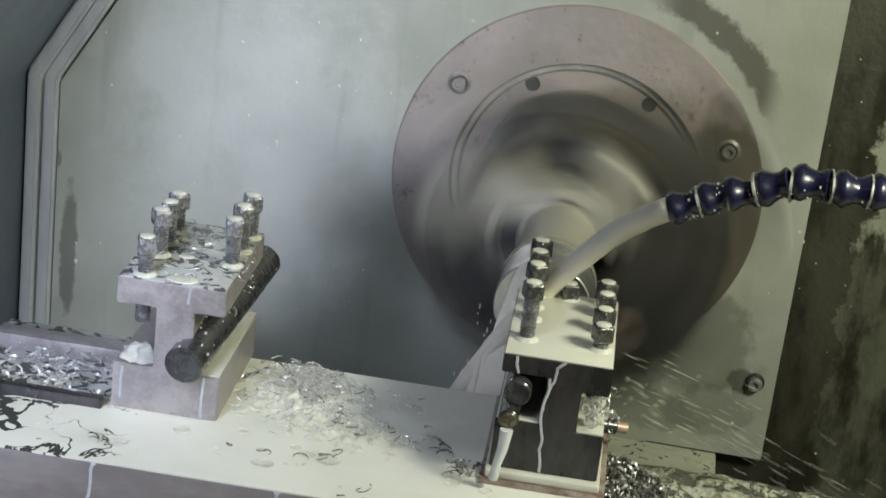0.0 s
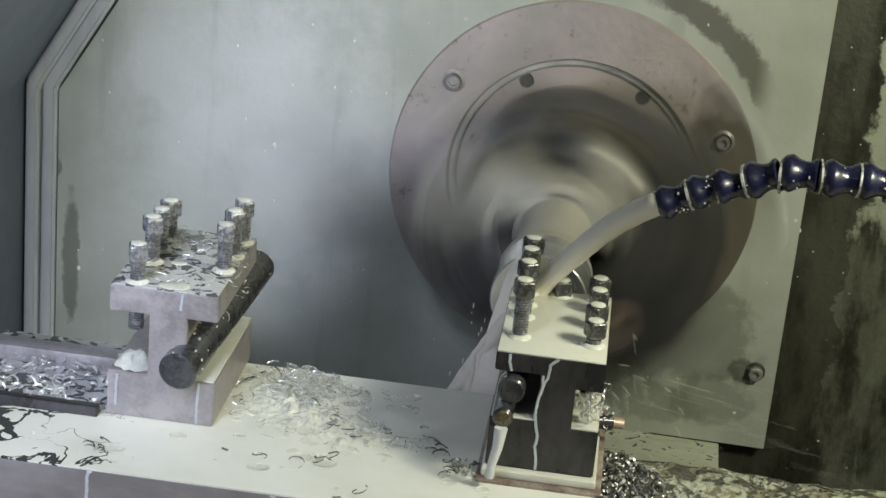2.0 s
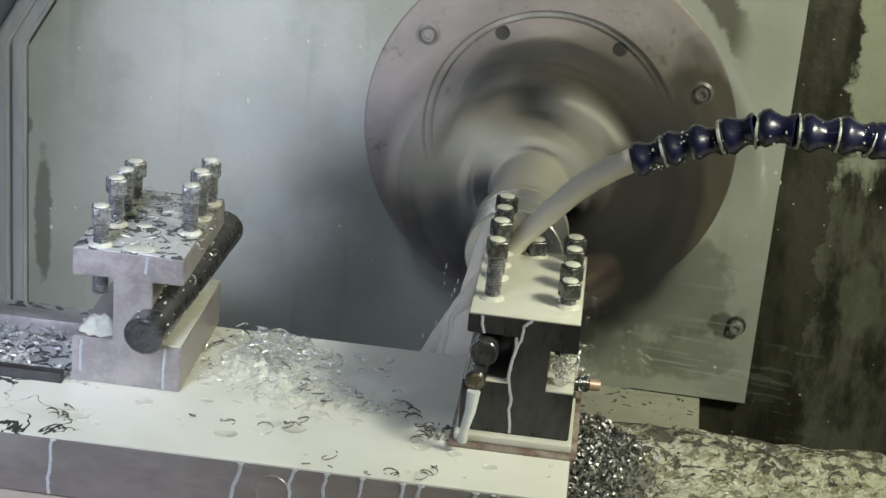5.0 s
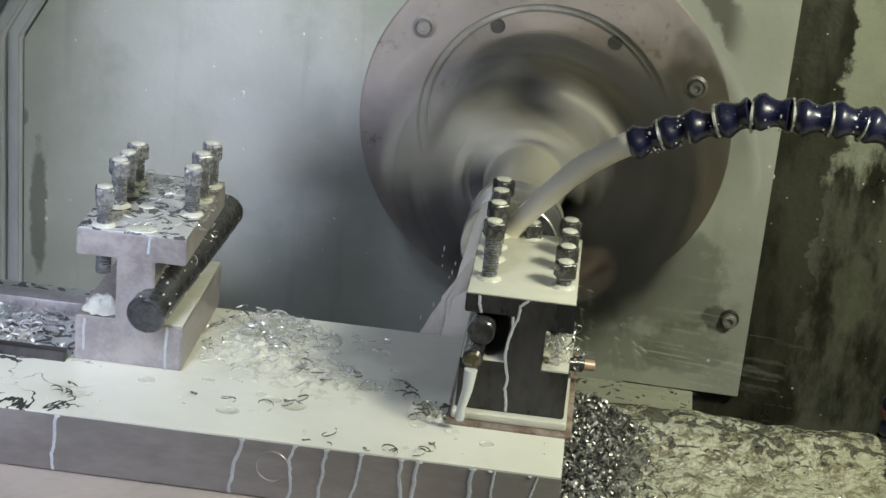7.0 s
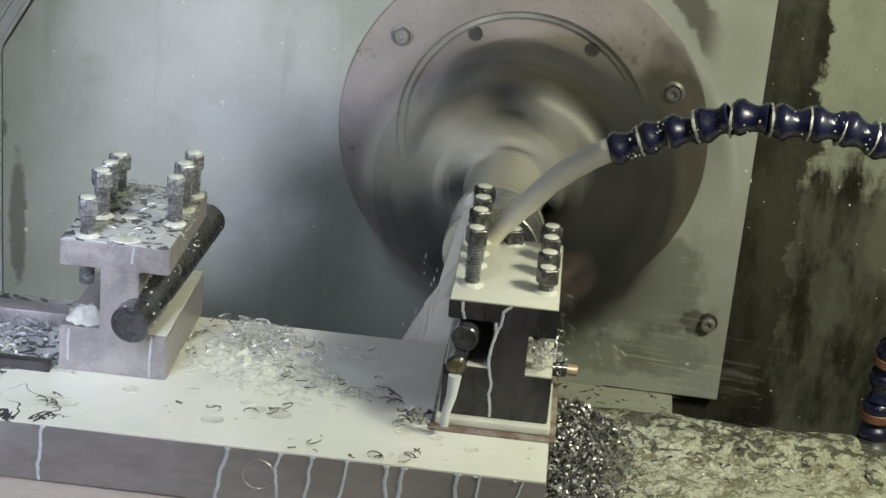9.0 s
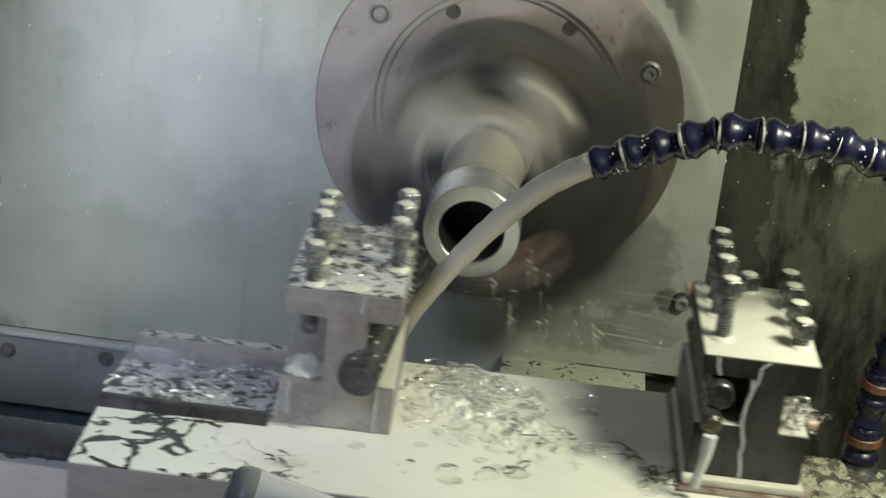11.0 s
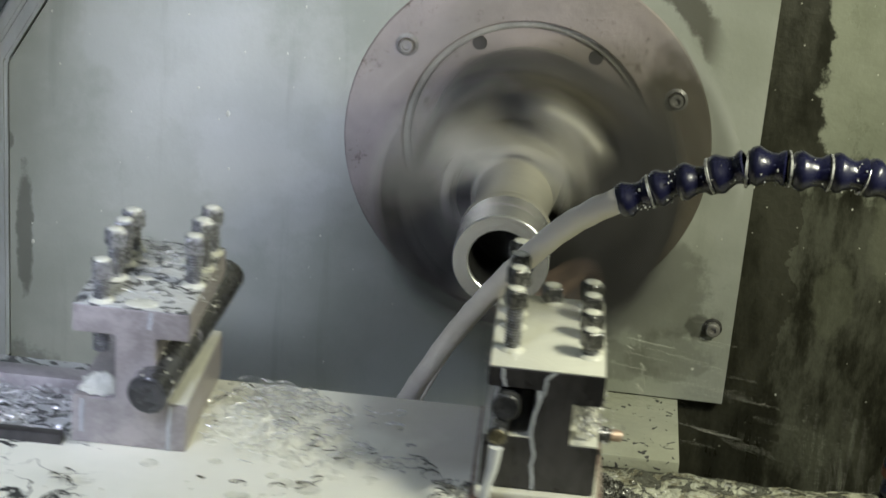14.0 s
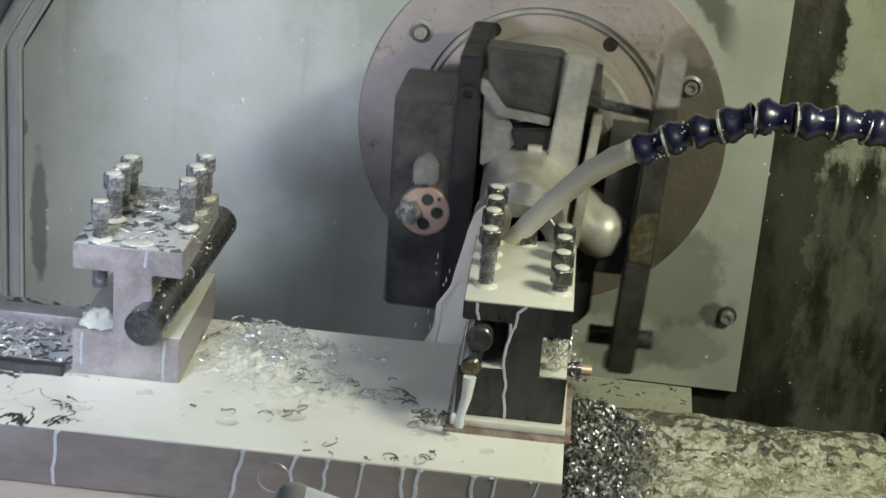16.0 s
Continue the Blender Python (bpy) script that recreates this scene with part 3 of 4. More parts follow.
    # casting clamped in the middle; its turned mouth faces the tools
    c = thing("aluminium_casting", "raw cast aluminium pipe fitting with a bright turned mouth", "workpiece")
    lab = lathe(bmesh.new(), [(0.0, 0.060), (0.036, 0.060), (0.038, 0.075), (0.037, 0.12), (0.0345, 0.150), (0.0330, 0.180), (0.0315, 0.205), (0.0325, 0.236), (0.0365, 0.242), (0.0365, 0.254)], ax, 56)
    for v in lab.verts:                  # raw casting: not truly round
        if -0.24 < v.co.y < -0.08:
            k = math.sin(math.pi * (-0.08 - v.co.y) / 0.16)
            v.co.x *= 1 + 0.12 * k
            v.co.z *= 1 - 0.12 * k
            v.co += noise.noise_vector(v.co * 35) * 0.004 * k
    part("body", lab, "casting", c)
    part("mouth", lathe(bmesh.new(), [(0.0365, 0.252), (0.0365, 0.2976), (0.0355, 0.2986), (0.0252, 0.2986), (0.0242, 0.2976), (0.0242, 0.262), (0.0242, 0.252)], ax, 64, True), "machined", c, "bright turned mouth")
    # lining coloured near black for the shade inside the mouth
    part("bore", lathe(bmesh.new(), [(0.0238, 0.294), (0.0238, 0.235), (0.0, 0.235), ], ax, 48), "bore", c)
    bm = lathe(bmesh.new(), [(0.0, 0.032), (0.012, 0.031), (0.019, 0.026), (0.023, 0.015), (0.024, 0.0), (0.024, -0.03)], axis((0.054, -0.128, -0.034), (0.70, -0.50, -0.3)), 40)
    part("boss", bm, "casting", c)
    bm = lathe(bmesh.new(), [(0.0, 0.030), (0.022, 0.030), (0.025, 0.024), (0.020, 0.01), (0.020, -0.035)], axis((-0.022, -0.115, 0.042), (-0.55, -0.2, 0.8)), 32)
    part("branch", bm, "casting", c)
    return t, c


# ---- tool table and holders; built in the slide's own frame ----
def screw_bm(height, head=0.0122, tall=0.0120, r=0.0053, stub=0.016):
    """A square-headed set screw on z = 0, its thread cut as rings."""
    bm = bmesh.new()
    prof, z, pitch = [(0, -stub), (r * 0.8, -stub)], -stub, 0.0019
    while z < height - tall:
        prof += [(r, z + pitch * 0.15), (r, z + pitch * 0.40), (r * 0.76, z + pitch * 0.70), (r * 0.76, z + pitch * 0.85)]
        z += pitch
    prof += [(r * 0.8, height - tall), (r * 0.8, height - tall + 0.001)]
    lathe(bm, prof, Matrix(), 16)
    h = head / 2
    return bm, B(-h, h, -h, h, height - tall, height, bevel=0.0022, seg=3)


def set_screws(parent, rows, z, mat, label, side):
    for i, (x, y, h, turn) in enumerate(rows):
        shank, top = screw_bm(h, stub=0.034 if x * side > 0.005 else 0.016)
        ob = part("set_screw", shank, "screw", parent, label, 20)
        ob.matrix_basis = pose(x, y, z, 0, 0, turn)
        part("head", top, mat, ob, "", 40)
        cap = part("foam_cap", lathe(bmesh.new(), [(0.0054, 0.0), (0.0052, 0.0006), (0.003, 0.0013), (0, 0.0015)], Matrix(), 14), "foam", ob)
        cap.matrix_basis = pose(0, 0, h - 0.0002)
        pud = part("foam_collar", lathe(bmesh.new(), [(0.0085, 0.0002), (0.0078, 0.0012), (0.0055, 0.0022), (0.0045, 0.0024)], Matrix(), 18), "foam", ob)


def drip(parent, rows, r=0.0011):
    """A run of coolant down a front face: points x, z along it at y."""
    y = rows[0]
    pts = [(x, y, z) for x, z in rows[1]]
    fine = []
    for a, b in zip(pts, pts[1:]):
        for k in range(4):
            p = Vector(a).lerp(Vector(b), k / 4)
            fine.append(p + Vector((random.uniform(-0.0003, 0.0003), 0, 0)))
    fine.append(Vector(pts[-1]))
    bm = tube(bmesh.new(), fine, [r * random.uniform(0.92, 1.1) for _ in fine], 10)
    for v in bm.verts:
        v.co.y = y + (v.co.y - y) * 0.25
    return part("coolant_run", bm, "run", parent)


def holder_left():
    t = thing("tool_holder", "bright steel tool holder with foam-covered top and square-headed screws", "tool holder", "tool holders", (-0.248, -0.376, -0.066))
    o = Vector((-0.248, -0.376, -0.066))
    prof = [(-0.2855, -0.066), (-0.2112, -0.066), (-0.2108, -0.033), (-0.2316, -0.033), (-0.2316, 0.0117), (-0.2105, 0.0117), (-0.2105, 0.0305), (-0.2855, 0.0305), (-0.2855, 0.0117), (-0.2577, 0.0117), (-0.2577, -0.033), (-0.2855, -0.033)]
    bm = extrude(bmesh.new(), prof, -0.436, -0.3153, 0.0009)
    bmesh.ops.translate(bm, verts=bm.verts, vec=-o)
    part("body", bm, "silver", t)
    bm = B(-0.2850, -0.2110, -0.4354, -0.3160, 0.0300, 0.0313, 0.0006)
    bmesh.ops.translate(bm, verts=bm.verts, vec=-o)
    part("foam_film", bm, "foam_top", t, "broken white foam over wet steel")
    bm = B(-0.2312, -0.2112, -0.4352, -0.3158, -0.0334, -0.0318, 0.0005)
    bmesh.ops.translate(bm, verts=bm.verts, vec=-o)
    part("ledge_film", bm, "milk_top", t)
    rows = [(-0.2690, -0.4270, 0.0275, 20), (-0.2695, -0.3890, 0.0340, 35), (-0.2700, -0.3640, 0.0315, 10), (-0.2700, -0.3390, 0.0295, 50),
            (-0.2185, -0.3880, 0.0345, 15), (-0.2185, -0.3590, 0.0350, 40), (-0.2185, -0.3290, 0.0330, 25)]
    set_screws(t, [(x - o.x, y - o.y, h, a) for x, y, h, a in rows], 0.0312 - o.z, "screw", "wet zinc square-headed screw", -1)
    for x, y, k in ((-0.2435, -0.4270, 0.0095), (-0.2380, -0.3500, 0.0080), (-0.2510, -0.3850, 0.0050)):
        m = Matrix.Translation((x - o.x, y - o.y, 0.0312 - o.z)) @ Matrix.Diagonal((1.15, 0.8, 1, 1))
        part("foam_disc", lathe(bmesh.new(), [(k, 0), (k * 0.97, 0.0006), (k * 0.8, 0.0009), (0, 0.0010)], m, 24), "foam", t, "flat white foam patch")
    # white slush heaped in the open slot
    bm = lathe(bmesh.new(), [(0.0138, 0), (0.0125, 0.003), (0.010, 0.0045), (0.0075, 0.0065), (0.005, 0.0085), (0.002, 0.0105), (0, 0.011)], Matrix.Translation(Vector((-0.2712, -0.4205, -0.033)) - o), 30)
    for v in bm.verts:
        v.co += noise.noise_vector(v.co * 160) * 0.0030 + noise.noise_vector(v.co * 420) * 0.0014
    part("slush", bm, "foam", t, "crumbly white slush", 80)
    for x, zz in (((-0.2215, -0.0335), (-0.222, -0.0655)), ((-0.2785, -0.0345), (-0.2788, -0.058)), ((-0.2350, 0.030), (-0.2362, 0.018))):
        drip(t, (-0.4366 - o.y, [(x[0] - o.x, x[1] - o.z), (x[0] - 0.0006 - o.x, (x[1] + zz[1]) / 2 - o.z), (zz[0] - o.x, zz[1] - o.z)]), 0.0010)
    SLIDE.append((t, o))
    # boring bar clamped in the open slot
    b = thing("boring_bar", "black round boring bar wet with coolant", "boring bar", at=(-0.2240, -0.376, -0.0150))
    ob = Vector((-0.2240, -0.376, -0.0150))
    part("shank", rod(bmesh.new(), (-0.0098, -0.074, -0.0066), (0.0068, 0.102, 0.0086), 0.0134, 36, 0.0014), "bar", b)
    specks, rng = bmesh.new(), random.Random(44)
    for i in range(46):
        f, a = rng.random(), rng.uniform(-0.4, 2.6)
        p = Vector((-0.0098, -0.074, -0.0066)).lerp(Vector((0.0068, 0.102, 0.0086)), f) + 0.0132 * Vector((math.cos(a), 0, math.sin(a)))
        bmesh.ops.create_icosphere(specks, subdivisions=1, radius=rng.uniform(0.0004, 0.0013), matrix=Matrix.Translation(p) @ Matrix.Diagonal((1, rng.uniform(0.8, 2.5), 0.7, 1)))
    tagged(part("foam_specks", specks, "foam", b, "white specks of foam"), kind="stuff")
    part("end_face", lathe(bmesh.new(), [(0, 0.0006), (0.0094, 0.0006), (0.0099, 0.0)], axis((-0.0098, -0.0742, -0.0066), (-0.07, -1, -0.09)), 28), "bar", b)
    part("insert", B(-0.006, 0.002, 0.090, 0.1015, 0.006, 0.0115, 0.0006), "copper", b)
    SLIDE.append((b, ob))


def holder_right():
    o = Vector((0.015, -0.392, -0.0575))
    t = thing("tool_holder", "blackened steel tool holder with milky top and square-headed screws", "tool holder", "tool holders", o)
    prof = [(-0.021, -0.0575), (0.0515, -0.0575), (0.0515, -0.024), (0.0328, -0.024), (0.0328, 0.0045), (0.0512, 0.0045), (0.0512, 0.0250), (-0.021, 0.0250), (-0.021, 0.0118), (0.0092, 0.0118), (0.0092, -0.0215), (-0.021, -0.0215)]
    bm = extrude(bmesh.new(), prof, -0.4527, -0.3314, 0.0008)
    bmesh.ops.translate(bm, verts=bm.verts, vec=-o)
    part("body", bm, "black", t)
    for nm, b in (("top_film", (-0.0205, 0.0507, -0.4521, -0.3320, 0.0245, 0.0258)), ("ledge_film", (0.0331, 0.0512, -0.4520, -0.332, -0.0244, -0.0228)), ("slot_film", (-0.0205, 0.009, -0.4521, -0.332, -0.0219, -0.0208))):
        bm = B(*b, 0.0005)
        bmesh.ops.translate(bm, verts=bm.verts, vec=-o)
        part(nm, bm, "milk_top", t, "milky coolant film")
    rows = [(-0.0085, -0.4250, 0.041, 20), (-0.0085, -0.3890, 0.041, 30), (-0.0085, -0.3660, 0.042, 10), (-0.0085, -0.3430, 0.042, 40),
            (0.0410, -0.4240, 0.018, 25), (0.0412, -0.3950, 0.018, 45), (0.0414, -0.3660, 0.018, 12), (0.0414, -0.3430, 0.018, 35), (0.0150, -0.3400, 0.012, 20)]
    set_screws(t, [(x - o.x, y - o.y, h, a) for x, y, h, a in rows], 0.0257 - o.z, "dark_screw", "oily dark square-headed screw", 1)
    runs = [((0.0108, 0.012), (0.0116, 0.004), (0.0094, -0.006), (0.0086, -0.015), (0.0098, -0.024), (0.0118, -0.031), (0.0108, -0.040), (0.0124, -0.048), (0.0128, -0.0565)),
            ((0.0200, 0.0250), (0.0150, 0.020), (0.0140, 0.010), (0.0115, 0.004)), ((-0.012, 0.0245), (-0.0118, 0.0185), (-0.0100, 0.0125))]
    for r in runs:
        drip(t, (-0.4532 - o.y, [(x - o.x, z - o.z) for x, z in r]), 0.0010)
    SLIDE.append((t, o))
    # two round cutters stacked in the open slot
    for k, (x, y0, z, r, lab) in enumerate(((-0.0085, -0.460, 0.0010, 0.0090, "black round cutter shank wet with coolant"), (-0.0119, -0.470, -0.0142, 0.0068, "olive-stained round cutter shank dripping coolant"))):
        oo = Vector((x, -0.39, z))
        b = thing("cutter_bar", lab, "cutter", "cutters in the dark holder", oo)
        part("shank", rod(bmesh.new(), (0, y0 + 0.39, 0), (0, 0.075, 0), r, 28, 0.0012), "bar", b)
        if k:
            part("end_face", lathe(bmesh.new(), [(0, 0.0007), (r * 0.72, 0.0007), (r * 0.8, 0.0)], axis((0, y0 + 0.39, 0), (0, -1, 0)), 24), "olive", b, "olive stained end")
            pts = [(0, y0 + 0.388, -0.006), (-0.001, y0 + 0.387, -0.02), (-0.0035, y0 + 0.387, -0.032), (-0.0045, y0 + 0.389, -0.0425)]
            part("coolant_run", tube(bmesh.new(), pts, [0.0045, 0.0036, 0.0030, 0.0034], 12), "milk", b, "white trickle of coolant")
        else:
            part("insert_seat", B(-0.010, 0.004, 0.075, 0.092, -0.004, 0.005, 0.001), "fixture", b)
            part("insert", B(-0.0125, -0.003, 0.082, 0.0935, 0.0042, 0.0085, 0.0006), "copper", b)
        SLIDE.append((b, oo))
    oo = Vector((0.0480, -0.392, -0.0440))
    b = thing("cutter_bit", "short round cutter with a pinkish tip beside swarf", "cutter", "cutters in the dark holder", oo)
    part("shank", rod(bmesh.new(), (-0.008, 0, 0), (0.013, 0.006, -0.002), 0.0055, 20), "bar", b)
    part("tip", rod(bmesh.new(), (0.0125, 0.0058, -0.002), (0.021, 0.0082, -0.003), 0.0040, 16), "copper", b, "pinkish worn tip")
    SLIDE.append((b, oo))
    s = Vector((0.02, -0.39, -0.066))
    b = thing("shim_plate", "thin rusty-edged steel shim under the dark holder", "shim", at=s)
    bm = B(-0.026, 0.058, -0.464, -0.325, -0.066, -0.0638, 0.0006)
    bmesh.ops.translate(bm, verts=bm.verts, vec=-s)
    part("plate", bm, "rust", b)
    bm = B(-0.0232, 0.0540, -0.4580, -0.3280, -0.0640, -0.0576, 0.0022, 3)
    bmesh.ops.translate(bm, verts=bm.verts, vec=-s)
    part("film", bm, "milk_top", b, "thick milky coolant film")
    SLIDE.append((b, s))


def tool_table():
    o = Vector((0, 0, 0))
    t = thing("tool_table", "ground steel cross-slide table flooded with milky coolant", "machine table", at=(0, 0, 0))
    # body with a groove at the far left, closed by a rail at the back
    part("body", B(-0.4005, 0.0545, -0.5187, -0.3225, -0.1075, -0.0668, 0.0012), "table_side", t)
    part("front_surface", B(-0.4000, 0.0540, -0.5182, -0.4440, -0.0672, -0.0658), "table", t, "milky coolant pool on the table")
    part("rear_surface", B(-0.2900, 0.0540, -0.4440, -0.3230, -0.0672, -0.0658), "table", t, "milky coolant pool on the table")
    part("groove_floor", B(-0.4000, -0.2900, -0.4360, -0.3740, -0.0690, -0.0640, 0.001), "foam_top", t, "groove full of foam and swarf")
    part("groove_lip", B(-0.4000, -0.2900, -0.4440, -0.4360, -0.0690, -0.0585, 0.0012), "black", t)
    part("rear_rail", B(-0.3910, -0.2900, -0.3740, -0.3560, -0.0690, -0.0530, 0.0015), "silver", t, "pale ground rail")
    part("rail_shadow_step", B(-0.3960, -0.2900, -0.3560, -0.3230, -0.0690, -0.0640, 0.001), "foam_top", t)
    part("plug", lathe(bmesh.new(), [(0, 0.0004), (0.0098, 0.0004), (0.0104, 0.0010), (0.0110, 0.0004), (0.0112, -0.0002)], axis((-0.1305, -0.5187, -0.0838), (0, -1, 0)), 36), "table_side", t, "round plug in the table front")
    wave = random.Random(21)
    for x, k in ((-0.272, 1.0), (-0.151, 1.1), (-0.1165, 0.9), (-0.0960, 1.0), (-0.0735, 0.9), (-0.048, 1.1), (-0.0365, 1.2), (-0.0020, 1.2), (0.0120, 0.8), (0.040, 0.6)):
        pts, q = [], x
        for i in range(8):
            pts.append((q, -0.0662 - 0.0058 * i))
            q += wave.uniform(-0.0022, 0.0012)
        drip(t, (-0.5191, pts[:8 if k > 0.85 else 6]), 0.0011 * k)
        bead = lathe(bmesh.new(), [(0, 0.0008), (0.0009 * k, 0.0006), (0.0013 * k, 0)], axis((pts[-1][0] if k < 0.85 else x, -0.5189, -0.0675), (0, -1, 0)) @ Matrix.Diagonal((1.6, 0.7, 1, 1)), 14)
        part("coolant_bead", bead, "milk", t)
    SLIDE.append((t, o))


# ---- swarf ----
def curl(bm, p, size, turns, width, rng, flat=0.35):
    """A curled shaving: a narrow ribbon on a tilted spiral."""
    m = Matrix.Translation(p) @ Euler((rng.uniform(-flat, flat) * 3, rng.uniform(-flat, flat) * 3, rng.uniform(0, 6.28))).to_matrix().to_4x4()
    n = max(6, int(turns * 11))
    prev = None
    rise = rng.uniform(0.1, 0.6) * size
    for i in range(n + 1):
        a = turns * 2 * math.pi * i / n
        r = size * (1 - 0.25 * i / n)
        c = Vector((r * math.cos(a), r * math.sin(a), rise * i / n))
        q = (bm.verts.new(m @ c), bm.verts.new(m @ (c + Vector((width * 0.4 * math.cos(a), width * 0.4 * math.sin(a), width)))))
        if prev:
            bm.faces.new((prev[0], q[0], q[1], prev[1]))
        prev = q


def stuff(name, bm, mat, label, riders, o=(0, 0, 0), category="swarf"):
    ob = part(name, bm, mat, None, label, 40)
    tagged(ob, category=category, kind="stuff")
    if riders is not None:
        riders.append((ob, Vector(o)))
    return ob


def swarf():
    rng = random.Random(5)
    # loose curls between the holders
    bm, dull = bmesh.new(), bmesh.new()
    for i in range(210):
        x = rng.gauss(-0.152, 0.030)
        y = -0.330 - abs(rng.gauss(0, 0.045)) - max(0, (x + 0.16)) * 0.35
        if not (-0.207 < x < -0.055 and -0.46 < y < -0.325):
            continue
        curl(bm if rng.random() < 0.88 else dull, (x, y, -0.0645 + rng.random() * 0.004), rng.uniform(0.0020, 0.0068), rng.uniform(0.3, 0.9), rng.uniform(0.0006, 0.0014), rng, 0.2)
    for i in range(26):
        x, y = rng.choice(((-0.168, -0.475), (-0.125, -0.468), (-0.272, -0.49), (-0.035, -0.508), (-0.09, -0.515), (-0.06, -0.515), (-0.05, -0.46)))
        curl(dull, (x + rng.gauss(0, 0.009), max(y + rng.gauss(0, 0.006), -0.517), -0.0650), rng.uniform(0.002, 0.006), rng.uniform(0.4, 1.0), 0.0009, rng, 0.12)
    for i in range(46):
        x = rng.uniform(-0.135, -0.045)
        curl(bm if rng.random() < 0.6 else dull, (x, -0.418 - (x + 0.09) * 0.25 + rng.gauss(0, 0.009), -0.0650), rng.uniform(0.002, 0.0065), rng.uniform(0.3, 0.8), 0.0010, rng, 0.15)
    for i in range(22):
        curl(dull, (-0.034 + rng.gauss(0, 0.006), -0.449 + rng.gauss(0, 0.005), -0.0640), rng.uniform(0.0015, 0.005), rng.uniform(0.3, 0.9), 0.0012, rng, 0.4)
    stuff("metal_shavings", bm, "chip", "bright curled aluminium shavings in coolant on the table", SLIDE)
    stuff("metal_shavings", dull, "dull_chip", "grey oily curled shavings in coolant on the table", SLIDE)
    # on the bright holder's top and its right edge
    bm = bmesh.new()
    for i in range(70):
        curl(bm, (rng.uniform(-0.281, -0.214), rng.uniform(-0.428, -0.322), 0.0325 + rng.random() * 0.002), rng.uniform(0.0015, 0.0050), rng.uniform(0.3, 0.9), 0.0008, rng, 0.15)
    for i in range(26):
        curl(bm, (-0.2095 + rng.uniform(-0.001, 0.001), rng.uniform(-0.43, -0.32), rng.uniform(0.0, 0.030)), rng.uniform(0.001, 0.004), rng.uniform(0.2, 0.7), 0.0007, rng)
    stuff("metal_shavings", bm, "chip", "fine bright shavings in foam on the bright tool holder", SLIDE)
    bm = bmesh.new()
    for i in range(110):
        curl(bm, (rng.uniform(-0.398, -0.292), rng.uniform(-0.435, -0.375), -0.0625 + rng.random() * 0.004), rng.uniform(0.002, 0.006), rng.uniform(0.3, 0.9), 0.0014, rng, 0.2)
    stuff("metal_shavings", bm, "chip", "shavings and foam filling the groove of the table", SLIDE)
    # tangle in and beside the dark holder's open slot
    bm = bmesh.new()
    for i in range(120):
        x = 0.038 + abs(rng.gauss(0, 0.009))
        curl(bm, (x, rng.uniform(-0.452, -0.40), rng.uniform(-0.020, -0.002) - max(0, x - 0.050) * 1.0), rng.uniform(0.001, 0.0036), rng.uniform(0.4, 1.2), 0.0010, rng, 0.6)
    stuff("metal_shavings", bm, "chip", "tangle of bright shavings caught in the dark holder", SLIDE)
    # heap against the table's end, and litter over the cover
    bm, dull = bmesh.new(), bmesh.new()
    for i in range(2300):
        x = 0.058 + abs(rng.gauss(0, 0.026))
        y = rng.uniform(-0.52, -0.335)
        h = max(0.0, 0.029 - max(0.0, x - 0.075) * 0.50 - max(0, -0.42 - y) * 0.10 - max(0, y + 0.375) * 0.6)
        if x > 0.125 and rng.random() < 0.6:
            continue
        z = -0.103 + h * (0.80 + 0.2 * rng.random())
        curl(bm if rng.random() < 0.20 else dull, (x, y, z), rng.uniform(0.0012, 0.0044), rng.uniform(0.25, 0.9), rng.uniform(0.0007, 0.0021), rng, 0.6)
    for i in range(170):
        x, y = rng.uniform(0.08, 0.34), rng.uniform(-0.56, -0.325)
        curl(bm if rng.random() < 0.25 else dull, (x, y, -0.1045 + rng.random() * 0.003), rng.uniform(0.0012, 0.0050), rng.uniform(0.2, 0.8), rng.uniform(0.0006, 0.0016), rng, 0.25)
    stuff("metal_shavings", bm, "chip", "heap of bright aluminium swarf beside the table", CARRIAGE)
    stuff("metal_shavings", dull, "dull_chip", "heap of grey oily swarf beside the table", CARRIAGE)
    core = bmesh.new()
    n, k = 14, 20
    grid = [[None] * (k + 1) for _ in range(n + 1)]
    for i, j in itertools.product(range(n + 1), range(k + 1)):
        x, y = 0.056 + 0.070 * i / n, -0.52 + 0.19 * j / k
        h = max(0.0, 0.026 - max(0.0, x - 0.075) * 0.50 - max(0, -0.42 - y) * 0.10 - max(0, y + 0.375) * 0.6) * 0.85
        grid[i][j] = core.verts.new((x, y, -0.1135 + h * 1.2 + noise.noise(Vector((x, y, 0)) * 150) * 0.003))
    for i, j in itertools.product(range(n), range(k)):
        core.faces.new((grid[i][j], grid[i + 1][j], grid[i + 1][j + 1], grid[i][j + 1]))
    stuff("swarf_heap", core, "dull_chip", "dense oily core of the swarf heap", CARRIAGE)
    # lumps of foam that hold the shavings
    bm = bmesh.new()
    nx, ny = 120, 100
    g = []
    for i in range(nx + 1):
        row = []
        for j in range(ny + 1):
            x, y = -0.2095 + 0.16 * i / nx, -0.468 + 0.144 * j / ny
            lean = -0.372 - (x + 0.2) * 0.50
            k = math.exp(-((x + 0.150) / 0.058) ** 2 - ((y - lean) / 0.040) ** 2)
            h = noise.noise(Vector((x, y, 1)) * 95) * 0.6 + noise.noise(Vector((x, y, 4)) * 260) * 0.5 + 0.12
            row.append(bm.verts.new((x, y, -0.0666 + max(-0.0005, k * 0.0095 * h + 0.0014 * k - 0.0004))))
        g.append(row)
    for i, j in itertools.product(range(nx), range(ny)):
        bm.faces.new((g[i][j], g[i + 1][j], g[i + 1][j + 1], g[i][j + 1]))
